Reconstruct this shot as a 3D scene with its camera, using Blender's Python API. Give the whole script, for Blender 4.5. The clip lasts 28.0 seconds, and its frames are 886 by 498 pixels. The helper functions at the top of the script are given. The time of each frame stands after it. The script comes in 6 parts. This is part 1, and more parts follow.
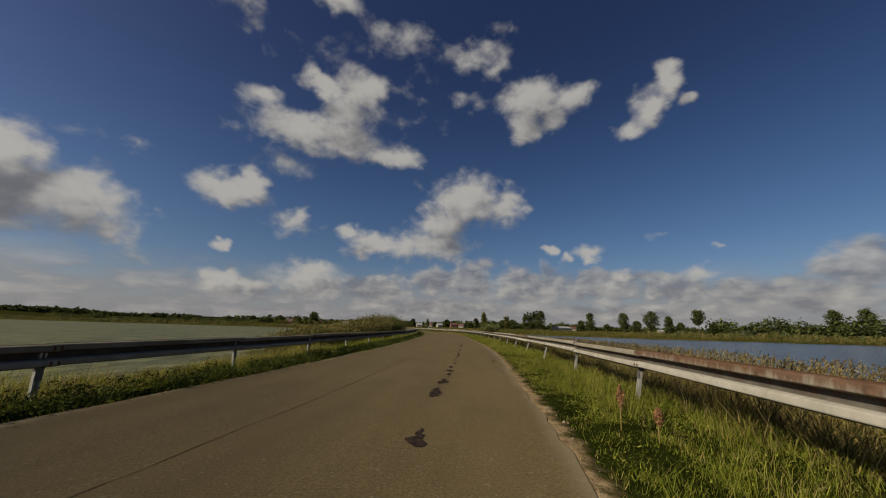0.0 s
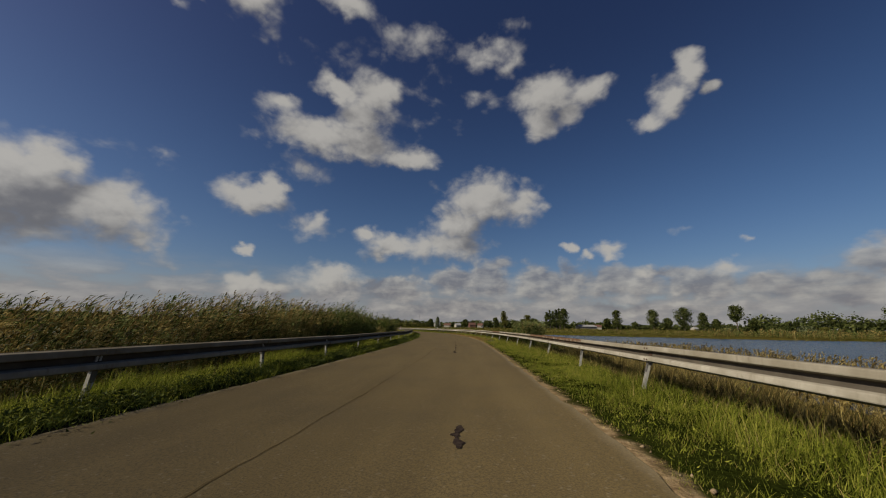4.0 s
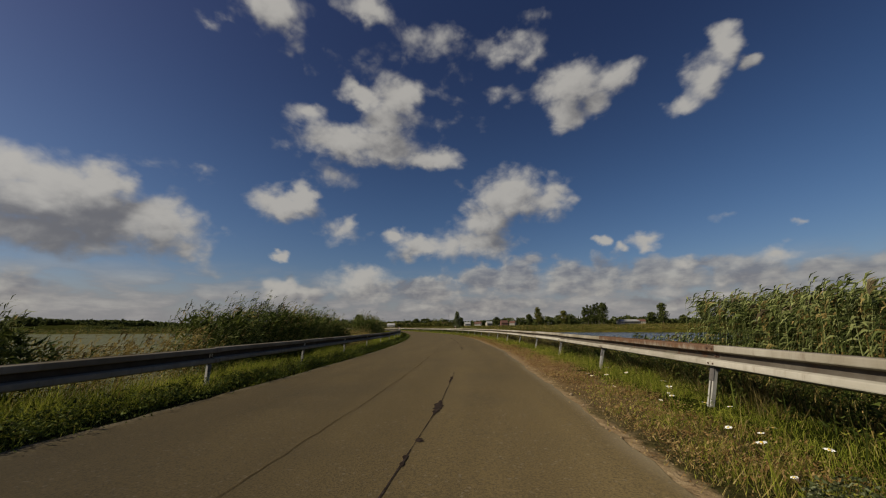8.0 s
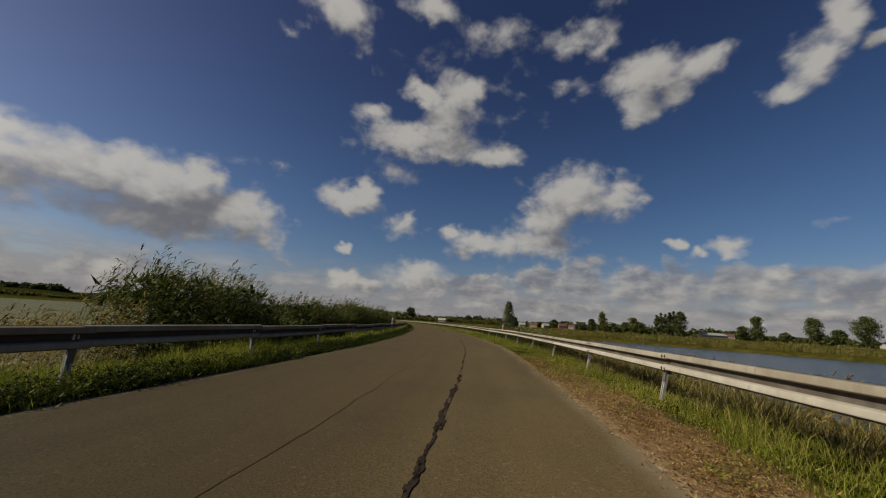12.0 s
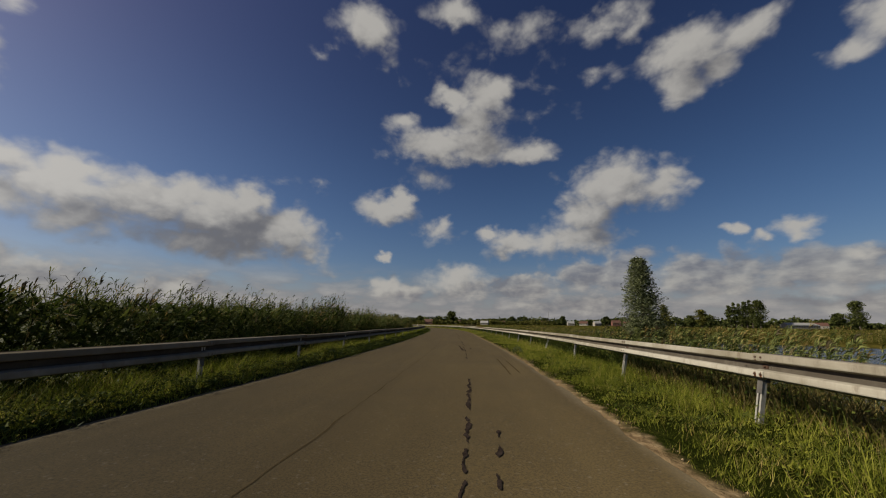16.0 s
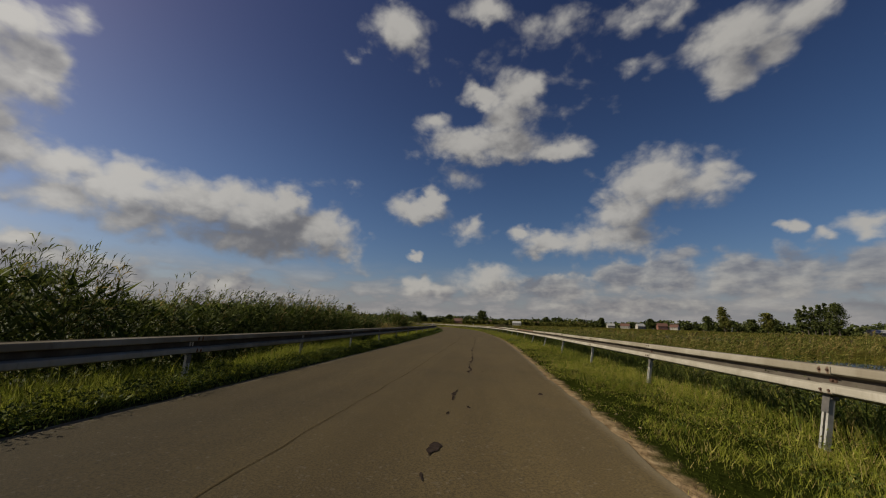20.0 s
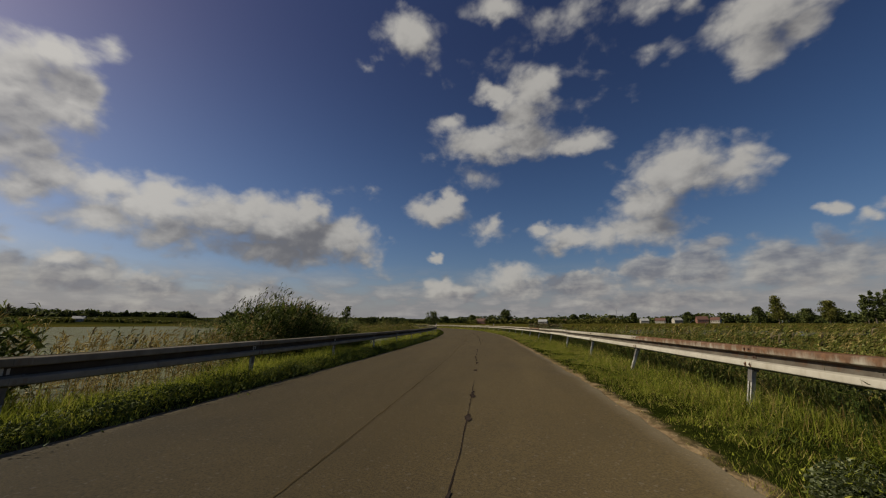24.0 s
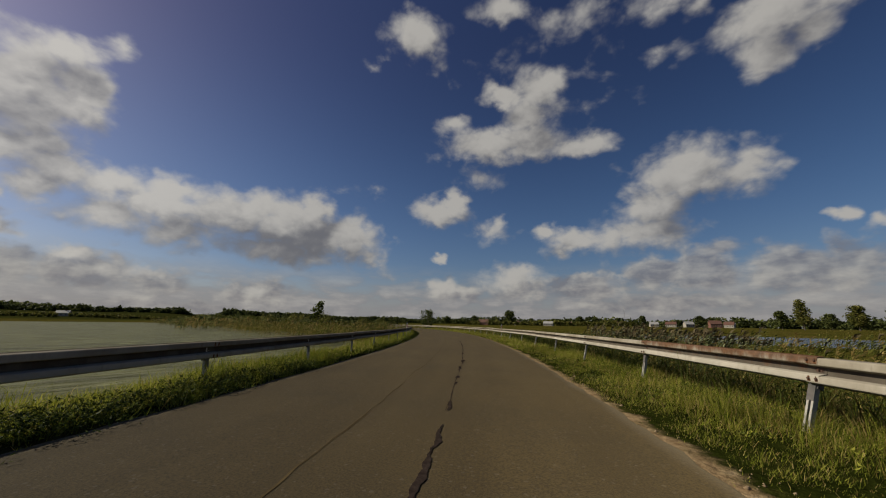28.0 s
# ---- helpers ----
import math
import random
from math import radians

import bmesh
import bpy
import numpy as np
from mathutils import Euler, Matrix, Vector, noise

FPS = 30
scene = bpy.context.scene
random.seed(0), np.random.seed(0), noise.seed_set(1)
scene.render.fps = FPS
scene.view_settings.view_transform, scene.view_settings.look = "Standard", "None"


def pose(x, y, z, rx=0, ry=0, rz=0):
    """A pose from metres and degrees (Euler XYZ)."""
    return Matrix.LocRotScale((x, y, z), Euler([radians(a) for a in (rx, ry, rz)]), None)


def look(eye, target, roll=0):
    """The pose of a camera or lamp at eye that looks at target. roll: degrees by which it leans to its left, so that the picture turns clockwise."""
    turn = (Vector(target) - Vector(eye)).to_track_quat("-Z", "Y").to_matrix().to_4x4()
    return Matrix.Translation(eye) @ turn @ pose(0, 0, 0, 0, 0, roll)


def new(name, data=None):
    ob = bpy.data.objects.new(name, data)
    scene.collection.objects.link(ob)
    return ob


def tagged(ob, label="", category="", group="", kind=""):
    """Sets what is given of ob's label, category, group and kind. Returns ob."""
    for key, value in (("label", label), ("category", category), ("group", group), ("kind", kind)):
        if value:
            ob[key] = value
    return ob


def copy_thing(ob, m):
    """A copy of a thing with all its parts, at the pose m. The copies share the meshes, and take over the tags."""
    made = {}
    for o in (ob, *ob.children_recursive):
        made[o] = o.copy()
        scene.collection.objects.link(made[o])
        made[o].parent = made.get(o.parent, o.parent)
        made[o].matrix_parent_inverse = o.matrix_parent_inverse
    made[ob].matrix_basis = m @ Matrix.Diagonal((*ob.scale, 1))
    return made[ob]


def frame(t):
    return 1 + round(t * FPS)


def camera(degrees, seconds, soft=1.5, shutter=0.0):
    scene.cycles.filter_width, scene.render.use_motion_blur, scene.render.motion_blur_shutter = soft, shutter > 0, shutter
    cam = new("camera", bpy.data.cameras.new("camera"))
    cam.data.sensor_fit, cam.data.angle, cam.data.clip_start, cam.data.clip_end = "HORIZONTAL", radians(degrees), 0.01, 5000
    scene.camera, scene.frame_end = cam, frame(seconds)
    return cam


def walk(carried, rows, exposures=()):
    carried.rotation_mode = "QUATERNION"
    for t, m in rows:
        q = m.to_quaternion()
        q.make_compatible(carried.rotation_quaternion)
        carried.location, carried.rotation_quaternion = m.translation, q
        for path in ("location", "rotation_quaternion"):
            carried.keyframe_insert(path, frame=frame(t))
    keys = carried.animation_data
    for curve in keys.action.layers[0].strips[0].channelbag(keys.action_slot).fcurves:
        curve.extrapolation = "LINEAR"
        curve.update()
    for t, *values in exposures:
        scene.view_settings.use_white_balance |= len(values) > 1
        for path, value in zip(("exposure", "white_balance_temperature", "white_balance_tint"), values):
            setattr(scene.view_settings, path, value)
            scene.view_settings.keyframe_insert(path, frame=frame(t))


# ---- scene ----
# The camera: carried on a bicycle's handlebar, 1.1 m above the road. t, x, y, yaw, pitch, roll
cam = camera(103.8, 28.0, soft=1.15)
PATH = [
    (0.0, 0.000, 0.000, 0.22, 11.95, 1.45),
    (0.5, 0.310, 2.921, 1.26, 11.84, -0.51),
    (1.0, 0.582, 5.848, -0.05, 11.39, 1.58),
    (1.5, 0.798, 8.789, 4.82, 11.43, 3.03),
    (2.0, 0.959, 11.756, 4.06, 11.86, -1.26),
    (2.5, 1.071, 14.719, 3.21, 11.72, -0.50),
    (3.0, 1.170, 17.715, -0.40, 11.96, -2.30),
    (3.5, 1.258, 20.678, 2.61, 12.03, 0.63),
    (5.5, 1.627, 33.529, 4.05, 11.32, 0.39),
    (6.0, 1.690, 36.976, 3.99, 11.61, 0.99),
    (6.5, 1.747, 40.454, 5.77, 11.68, -0.34),
    (7.0, 1.786, 43.961, 6.91, 11.54, 2.86),
    (7.5, 1.801, 47.492, 7.25, 11.85, 1.28),
    (8.0, 1.769, 51.040, 7.84, 11.77, -0.71),
    (8.5, 1.677, 54.588, 9.67, 11.47, 1.75),
    (9.0, 1.531, 58.117, 8.39, 11.35, 1.10),
    (9.5, 1.322, 61.596, 10.12, 11.97, 1.02),
    (10.0, 1.035, 65.022, 13.08, 11.89, 1.76),
    (10.5, 0.683, 68.389, 12.01, 11.40, 1.38),
    (11.0, 0.267, 71.731, 11.76, 11.15, 0.26),
    (11.5, -0.181, 75.057, 15.42, 11.06, 2.53),
    (12.0, -0.637, 78.395, 17.27, 11.05, 3.51),
    (12.5, -1.171, 81.733, 16.25, 12.18, 0.39),
    (14.5, -4.016, 94.557, 20.51, 11.97, 1.89),
    (15.0, -4.916, 97.621, 22.99, 11.33, 2.57),
    (15.5, -5.845, 100.662, 21.87, 11.98, -0.07),
    (16.0, -6.803, 103.679, 23.66, 11.41, 0.79),
    (16.5, -7.788, 106.674, 23.61, 11.17, 1.48),
    (17.0, -8.785, 109.653, 24.39, 11.48, 2.13),
    (17.5, -9.794, 112.615, 25.10, 12.08, -0.17),
    (18.0, -10.823, 115.550, 26.16, 11.14, 0.41),
    (18.5, -11.863, 118.463, 23.20, 10.90, -0.07),
    (19.0, -12.925, 121.339, 27.12, 10.82, 2.36),
    (19.5, -14.031, 124.165, 29.18, 10.90, 2.09),
    (20.0, -15.162, 126.954, 28.86, 11.20, 1.88),
    (20.5, -16.226, 129.702, 28.57, 10.56, -0.61),
    (21.0, -17.264, 132.471, 29.26, 10.60, 1.60),
    (21.5, -18.313, 135.179, 30.53, 10.68, 2.91),
    (23.5, -22.713, 145.648, 30.36, 11.06, 0.22),
    (24.0, -23.872, 148.169, 32.25, 11.36, -0.05),
    (24.5, -25.032, 150.682, 30.89, 11.03, 0.91),
    (25.0, -26.182, 153.194, 31.33, 11.12, 1.67),
    (25.5, -27.320, 155.707, 30.61, 11.19, -0.30),
    (26.0, -28.466, 158.203, 32.83, 10.68, 1.46),
    (26.5, -29.630, 160.675, 31.71, 10.75, 0.56),
    (27.0, -30.799, 163.087, 33.65, 10.83, 2.05),
    (27.5, -31.934, 165.424, 32.02, 11.41, -1.14),
    (28.0, -33.051, 167.653, 32.93, 11.43, 0.83),
]
TILT_MORE = 0.8


def carried_pose(x, y, yaw, pitch, roll):
    eye = Vector((x, y, 1.1))
    p, a = radians(pitch + TILT_MORE), radians(yaw)
    ahead = Vector((-math.sin(a) * math.cos(p), math.cos(a) * math.cos(p), math.sin(p)))
    return look(eye, eye + ahead, roll)


walk(cam, [(t, carried_pose(*p)) for t, *p in PATH])

# ---- world, sun ----
SUN_LEFT, SUN_UP = 115.0, 36.0      # degrees to the left of +y, degrees up
world = bpy.data.worlds.new("sky")
scene.world = world
world.use_nodes = True
wn, wl = world.node_tree.nodes, world.node_tree.links
wn.clear()


def put(tree, kind, inputs=None, **props):
    node = tree.nodes.new(kind)
    if "operation" in props:
        node.operation = props["operation"]
    if "use_clamp" in props:
        node.use_clamp = props["use_clamp"]
    if "data_type" in props:
        node.data_type = props["data_type"]
    if "blend_type" in props:
        node.blend_type = props["blend_type"]
    if "node_tree" in props:
        node.node_tree = props["node_tree"]
    if "interpolation_type" in props:
        node.interpolation_type = props["interpolation_type"]
    if "uv_map" in props:
        node.uv_map = props["uv_map"]
    for key, value in (inputs or {}).items():
        if isinstance(value, bpy.types.NodeSocket):
            tree.links.new(value, node.inputs[key])
        else:
            node.inputs[key].default_value = value
    return node


def calc(tree, op, a, b=None, c=None, clamp=False):
    inputs = {0: a}
    if b is not None:
        inputs[1] = b
    if c is not None:
        inputs[2] = c
    return put(tree, "ShaderNodeMath", inputs, operation=op, use_clamp=clamp).outputs[0]


def blend(tree, fac, a, b, mode="MIX"):
    node = put(tree, "ShaderNodeMix", {"Factor": fac}, data_type="RGBA", blend_type=mode)
    for sock, value in ((node.inputs[6], a), (node.inputs[7], b)):
        if isinstance(value, bpy.types.NodeSocket):
            tree.links.new(value, sock)
        else:
            sock.default_value = (*value, 1)
    return node.outputs[2]


# the clouds of that day's sky: degrees to the left of +y, degrees up, half width, half height, thickness
PUFFS, BANKS, BASES = [], [], []


def puff(left, up, wide, high, thick):
    PUFFS.append((left, up, wide, high, thick))


def bank(left, up, wide, high, thick):
    BANKS.append((left, up, wide, high, thick))


def base(left, up, wide, high, thick):
    BASES.append((left, up, wide, high, thick))


puff(63.2, 14.7, 4.3, 3.5, 1.00)
puff(56.9, 15.2, 5.9, 3.9, 1.00)
puff(59.1, 10.6, 6.3, 2.5, 1.00)
puff(48.3, 13.0, 5.7, 3.6, 1.00)
puff(53.8, 17.7, 2.6, 2.6, 1.00)
puff(65.4, 16.0, 2.1, 2.2, 1.00)
puff(45.0, 10.4, 3.0, 1.9, 0.80)
puff(54.2, 10.9, 4.2, 2.8, 1.00)
puff(33.7, 17.9, 5.2, 2.4, 1.00)
puff(30.7, 20.0, 1.9, 2.1, 1.00)
puff(25.4, 14.6, 3.6, 1.8, 0.50)
puff(23.5, 16.8, 1.1, 1.6, 0.50)
puff(34.0, 11.0, 1.1, 0.8, 0.90)
puff(32.6, 6.0, 3.3, 1.9, 0.80)
puff(21.8, 7.1, 5.6, 2.4, 0.80)
puff(19.6, 8.2, 2.0, 1.7, 0.80)
puff(16.0, 36.0, 5.0, 3.1, 1.00)
puff(17.9, 32.2, 4.9, 3.3, 1.10)
puff(25.2, 28.5, 8.1, 2.5, 1.00)
puff(18.8, 28.6, 8.5, 2.4, 1.00)
puff(10.2, 27.3, 5.8, 1.7, 1.00)
puff(22.2, 35.6, 3.9, 1.7, 1.00)
puff(31.2, 31.5, 3.9, 1.2, 0.60)
puff(25.9, 24.1, 4.7, 1.9, 0.40)
puff(9.1, 37.3, 4.2, 1.7, 0.22)
puff(7.1, 32.6, 5.1, 1.1, 0.25)
puff(-4.6, 21.0, 5.6, 3.7, 1.00)
puff(-9.9, 19.4, 3.9, 2.6, 1.00)
puff(0.7, 16.6, 5.2, 2.9, 1.00)
puff(2.7, 13.0, 6.5, 2.6, 1.00)
puff(11.2, 12.3, 4.9, 1.9, 1.00)
puff(15.5, 14.3, 2.7, 1.4, 1.00)
puff(-15.5, 35.3, 5.6, 3.2, 1.00)
puff(-22.5, 34.5, 3.5, 2.2, 1.00)
puff(-14.0, 31.5, 2.9, 2.2, 1.00)
puff(-19.1, 32.2, 3.6, 1.7, 0.90)
puff(-35.8, 33.3, 1.9, 2.4, 1.00)
puff(-33.2, 30.9, 2.8, 2.4, 1.00)
puff(-29.6, 28.8, 2.3, 1.5, 0.70)
puff(-38.1, 30.6, 0.9, 1.0, 0.70)
puff(38.3, 43.6, 5.9, 2.8, 1.00)
puff(46.5, 39.1, 1.9, 0.7, 0.35)
puff(45.1, 40.1, 1.2, 0.8, 0.35)
puff(21.3, 46.4, 5.4, 2.0, 0.80)
puff(9.6, 43.7, 6.8, 2.6, 0.40)
puff(-4.6, 41.9, 6.2, 1.9, 0.65)
puff(-8.9, 39.7, 2.3, 1.2, 0.50)
puff(-17.4, 12.5, 1.1, 0.8, 0.80)
puff(-23.3, 11.6, 2.1, 1.2, 0.90)
puff(-19.6, 10.9, 0.8, 0.6, 0.50)
puff(-36.8, 8.4, 2.2, 1.0, 0.80)
puff(-6.9, 8.0, 2.0, 1.6, 0.50)
puff(7.4, 7.4, 3.2, 0.8, 0.50)
puff(-28.2, 8.0, 1.7, 0.9, 0.50)
puff(-31.0, 5.3, 2.4, 0.8, 0.60)
puff(-24.4, 4.2, 2.4, 0.6, 0.50)
puff(-39.7, 7.2, 1.5, 0.7, 0.50)
puff(84.1, 28.6, 3.5, 2.4, 1.00)
puff(86.9, 24.8, 3.6, 3.3, 1.00)
puff(84.3, 22.7, 3.1, 2.4, 1.00)
puff(87.7, 21.1, 2.8, 2.9, 1.00)
puff(85.0, 17.8, 3.2, 2.2, 1.00)
puff(83.9, 14.1, 2.6, 2.1, 0.90)
puff(87.0, 17.5, 2.1, 3.3, 0.90)
puff(91.2, 20.3, 3.6, 7.9, 1.00)
puff(80.2, 30.9, 1.9, 1.5, 0.40)
puff(79.1, 16.0, 4.5, 2.3, 1.00)
puff(72.9, 15.6, 6.5, 3.4, 1.00)
puff(64.8, 15.1, 9.2, 3.8, 1.00)
puff(86.7, 12.5, 0.9, 1.1, 0.80)
puff(85.4, 9.0, 1.8, 1.0, 0.80)
puff(80.9, 7.2, 2.6, 1.3, 0.60)
puff(73.7, 6.1, 4.1, 1.3, 0.60)
puff(61.3, 4.9, 4.4, 1.3, 0.50)
puff(33.9, 39.1, 1.3, 1.0, 0.20)
puff(20.8, 39.5, 4.2, 1.9, 0.22)
puff(-3.2, 36.0, 3.9, 1.2, 0.30)
puff(52.1, 20.4, 2.9, 0.8, 0.25)
puff(45.6, 20.9, 3.4, 0.9, 0.18)
puff(-9.0, 45.0, 1.8, 0.9, 0.25)
puff(41.6, 7.9, 1.3, 0.8, 0.25)
puff(3.4, 22.0, 1.6, 1.1, 0.30)
puff(-31.9, 13.1, 1.0, 0.7, 0.20)
puff(-39.6, 11.4, 0.5, 0.5, 0.40)
puff(86.9, 22.7, 4.9, 5.4, 1.00)
puff(82.5, 24.7, 3.3, 3.7, 1.00)
puff(-3.2, 20.2, 5.5, 3.5, 1.20)
puff(57.7, 13.6, 7.2, 3.9, 1.20)
puff(77.5, 12.2, 4.5, 2.4, 1.00)
puff(70.5, 11.4, 5.0, 2.4, 1.00)
puff(83.0, 16.4, 3.2, 2.6, 1.00)
puff(85.6, 20.2, 3.2, 3.0, 1.00)
puff(51.3, 12.9, 4.2, 3.2, 1.00)
bank(10.2, 5.6, 6.5, 2.2, 1.00)
bank(-1.7, 7.1, 10.5, 3.2, 1.00)
bank(-14.1, 7.0, 9.1, 3.2, 1.00)
bank(-24.5, 6.9, 8.0, 2.8, 1.00)
bank(-33.1, 6.2, 5.7, 2.5, 1.00)
bank(-39.4, 5.6, 3.7, 2.3, 1.00)
bank(-30.4, 8.1, 4.7, 1.4, 0.80)
bank(-6.2, 10.2, 5.1, 1.6, 0.70)
bank(1.1, 3.2, 14.8, 1.4, 0.80)
bank(-28.1, 3.0, 14.5, 1.1, 0.80)
bank(84.8, 5.8, 3.3, 2.3, 1.00)
bank(79.3, 5.8, 5.0, 2.6, 1.00)
bank(72.4, 5.0, 5.1, 2.1, 0.90)
bank(60.4, 4.2, 6.6, 2.4, 0.90)
bank(31.0, 4.9, 5.5, 2.4, 0.70)
bank(20.1, 5.1, 7.0, 2.3, 0.70)
bank(71.3, 1.5, 18.7, 1.3, 0.70)
bank(88.5, 8.5, 2.9, 4.8, 0.90)
bank(-50.4, 7.8, 3.9, 3.6, 1.00)
bank(-45.4, 4.8, 6.5, 2.6, 0.90)
base(56.7, 10.8, 6.3, 2.2, 1.10)
base(61.4, 11.1, 4.1, 1.8, 0.80)
base(53.6, 12.6, 2.5, 2.1, 0.90)
base(63.9, 7.3, 1.4, 0.9, 0.80)
base(63.4, 10.0, 8.6, 2.7, 1.00)
base(85.2, 24.8, 2.4, 1.7, 0.50)
base(87.1, 20.2, 2.2, 2.2, 0.50)
base(-0.2, 14.8, 3.7, 1.5, 0.40)
base(17.8, 28.0, 6.0, 1.0, 0.35)
base(-17.1, 32.7, 3.7, 1.6, 0.40)


def cloud_field(name, puffs, swell):
    """A node group: how deep a direction lies within the nearest of the given puffs."""
    group = bpy.data.node_groups.new(name, "ShaderNodeTree")
    group.interface.new_socket("Place", in_out="INPUT", socket_type="NodeSocketVector")
    group.interface.new_socket("Depth", in_out="OUTPUT", socket_type="NodeSocketFloat")
    g_in, g_out = group.nodes.new("NodeGroupInput"), group.nodes.new("NodeGroupOutput")
    best = None
    for left, up, wide, high, thick in puffs:
        wide, high = wide * swell, high * swell
        v = put(group, "ShaderNodeVectorMath", {0: g_in.outputs[0], 1: (1 / wide, 1 / high, 0), 2: (-left / wide, -up / high, 0)}, operation="MULTIPLY_ADD")
        d = put(group, "ShaderNodeVectorMath", {0: v.outputs[0]}, operation="LENGTH").outputs["Value"]
        one = calc(group, "MULTIPLY_ADD", d, -thick, thick)
        best = one if best is None else calc(group, "SMOOTH_MAX", best, one, 0.3)
    group.links.new(best, g_out.inputs[0])
    return group


group = cloud_field("cumulus", PUFFS, 1.33)
bank_group, base_group = cloud_field("cloud_bank", BANKS, 1.15), cloud_field("cloud_bases", BASES, 1.7)

wt = world.node_tree
way = put(wt, "ShaderNodeTexCoord").outputs["Generated"]
axis = put(wt, "ShaderNodeSeparateXYZ", {0: way})
az = calc(wt, "MULTIPLY", calc(wt, "ARCTAN2", calc(wt, "MULTIPLY", axis.outputs[0], -1.0), axis.outputs[1]), 57.2958)
el = calc(wt, "MULTIPLY", calc(wt, "ARCSINE", axis.outputs[2]), 57.2958)
flat = put(wt, "ShaderNodeVectorMath", {0: way, 1: (1, 1, 1.35)}, operation="MULTIPLY").outputs[0]
warp = put(wt, "ShaderNodeTexNoise", {"Vector": flat, "Scale": 9.0, "Detail": 6.0})
warp2 = put(wt, "ShaderNodeVectorMath", {0: warp.outputs["Color"], 1: (0.5, 0.5, 0.5)}, operation="SUBTRACT").outputs[0]
place = put(wt, "ShaderNodeCombineXYZ", {0: az, 1: el}).outputs[0]
place = put(wt, "ShaderNodeVectorMath", {0: warp2, 1: (4.5, 3.6, 0), 2: place}, operation="MULTIPLY_ADD").outputs[0]
warp3 = put(wt, "ShaderNodeTexNoise", {"Vector": flat, "Scale": 26.0, "Detail": 4.0})
warp4 = put(wt, "ShaderNodeVectorMath", {0: warp3.outputs["Color"], 1: (0.5, 0.5, 0.5)}, operation="SUBTRACT").outputs[0]
place = put(wt, "ShaderNodeVectorMath", {0: warp4, 1: (2.6, 2.2, 0), 2: place}, operation="MULTIPLY_ADD").outputs[0]
depth = put(wt, "ShaderNodeGroup", {0: place}, node_tree=group).outputs[0]
# the same field a little nearer to the sun tells the lit side from the shaded base
nearer = put(wt, "ShaderNodeVectorMath", {0: place, 1: (1.7, 3.0, 0)}, operation="ADD").outputs[0]
depth_sun = put(wt, "ShaderNodeGroup", {0: nearer}, node_tree=group).outputs[0]
# billows: rounded lobes of several sizes with a finer fray
puffy = bpy.data.node_groups.new("billows", "ShaderNodeTree")
puffy.interface.new_socket("Way", in_out="INPUT", socket_type="NodeSocketVector")
puffy.interface.new_socket("Height", in_out="OUTPUT", socket_type="NodeSocketFloat")
p_in, p_out = puffy.nodes.new("NodeGroupInput"), puffy.nodes.new("NodeGroupOutput")
lobes = put(puffy, "ShaderNodeTexVoronoi", {"Vector": p_in.outputs[0], "Scale": 14.0, "Detail": 3.0, "Roughness": 0.5}).outputs["Distance"]
fray = put(puffy, "ShaderNodeTexNoise", {"Vector": p_in.outputs[0], "Scale": 18.0, "Detail": 7.0, "Roughness": 0.52}).outputs["Fac"]
mixed = calc(puffy, "MULTIPLY_ADD", calc(puffy, "SUBTRACT", 0.58, lobes), 0.40, calc(puffy, "MULTIPLY", calc(puffy, "SUBTRACT", fray, 0.52), 0.62))
puffy.links.new(mixed, p_out.inputs[0])
billow_in = put(wt, "ShaderNodeVectorMath", {0: warp2, 1: (0.05, 0.05, 0.05), 2: flat}, operation="MULTIPLY_ADD").outputs[0]
fluff = put(wt, "ShaderNodeGroup", {0: billow_in}, node_tree=puffy).outputs[0]
sunward = put(wt, "ShaderNodeVectorMath", {0: billow_in, 1: (-0.014, -0.003, 0.020)}, operation="ADD").outputs[0]
fluff_sun = put(wt, "ShaderNodeGroup", {0: sunward}, node_tree=puffy).outputs[0]
edge = calc(wt, "ADD", fluff, depth)
cover = put(wt, "ShaderNodeMapRange", {0: edge, 1: -0.14, 2: 0.54}, interpolation_type="SMOOTHSTEP").outputs[0]
# low broken layer towards the horizon
low_at = put(wt, "ShaderNodeVectorMath", {0: put(wt, "ShaderNodeCombineXYZ", {0: az, 1: el}).outputs[0], 1: (0.17, 0.50, 0)}, operation="MULTIPLY").outputs[0]
low = put(wt, "ShaderNodeTexNoise", {"Vector": low_at, "Scale": 1.0, "Detail": 7.0, "Roughness": 0.55}).outputs["Fac"]
low_in = put(wt, "ShaderNodeMapRange", {0: el, 1: 10.0, 2: 3.0}, interpolation_type="SMOOTHSTEP").outputs[0]
low_cover = calc(wt, "MULTIPLY", put(wt, "ShaderNodeMapRange", {0: low, 1: 0.36, 2: 0.56}, interpolation_type="SMOOTHSTEP").outputs[0], low_in)
low_tone = put(wt, "ShaderNodeMapRange", {0: low, 1: 0.45, 2: 0.75}).outputs[0]
haze = put(wt, "ShaderNodeMapRange", {0: el, 1: 9.0, 2: 0.0}, interpolation_type="SMOOTHSTEP").outputs[0]

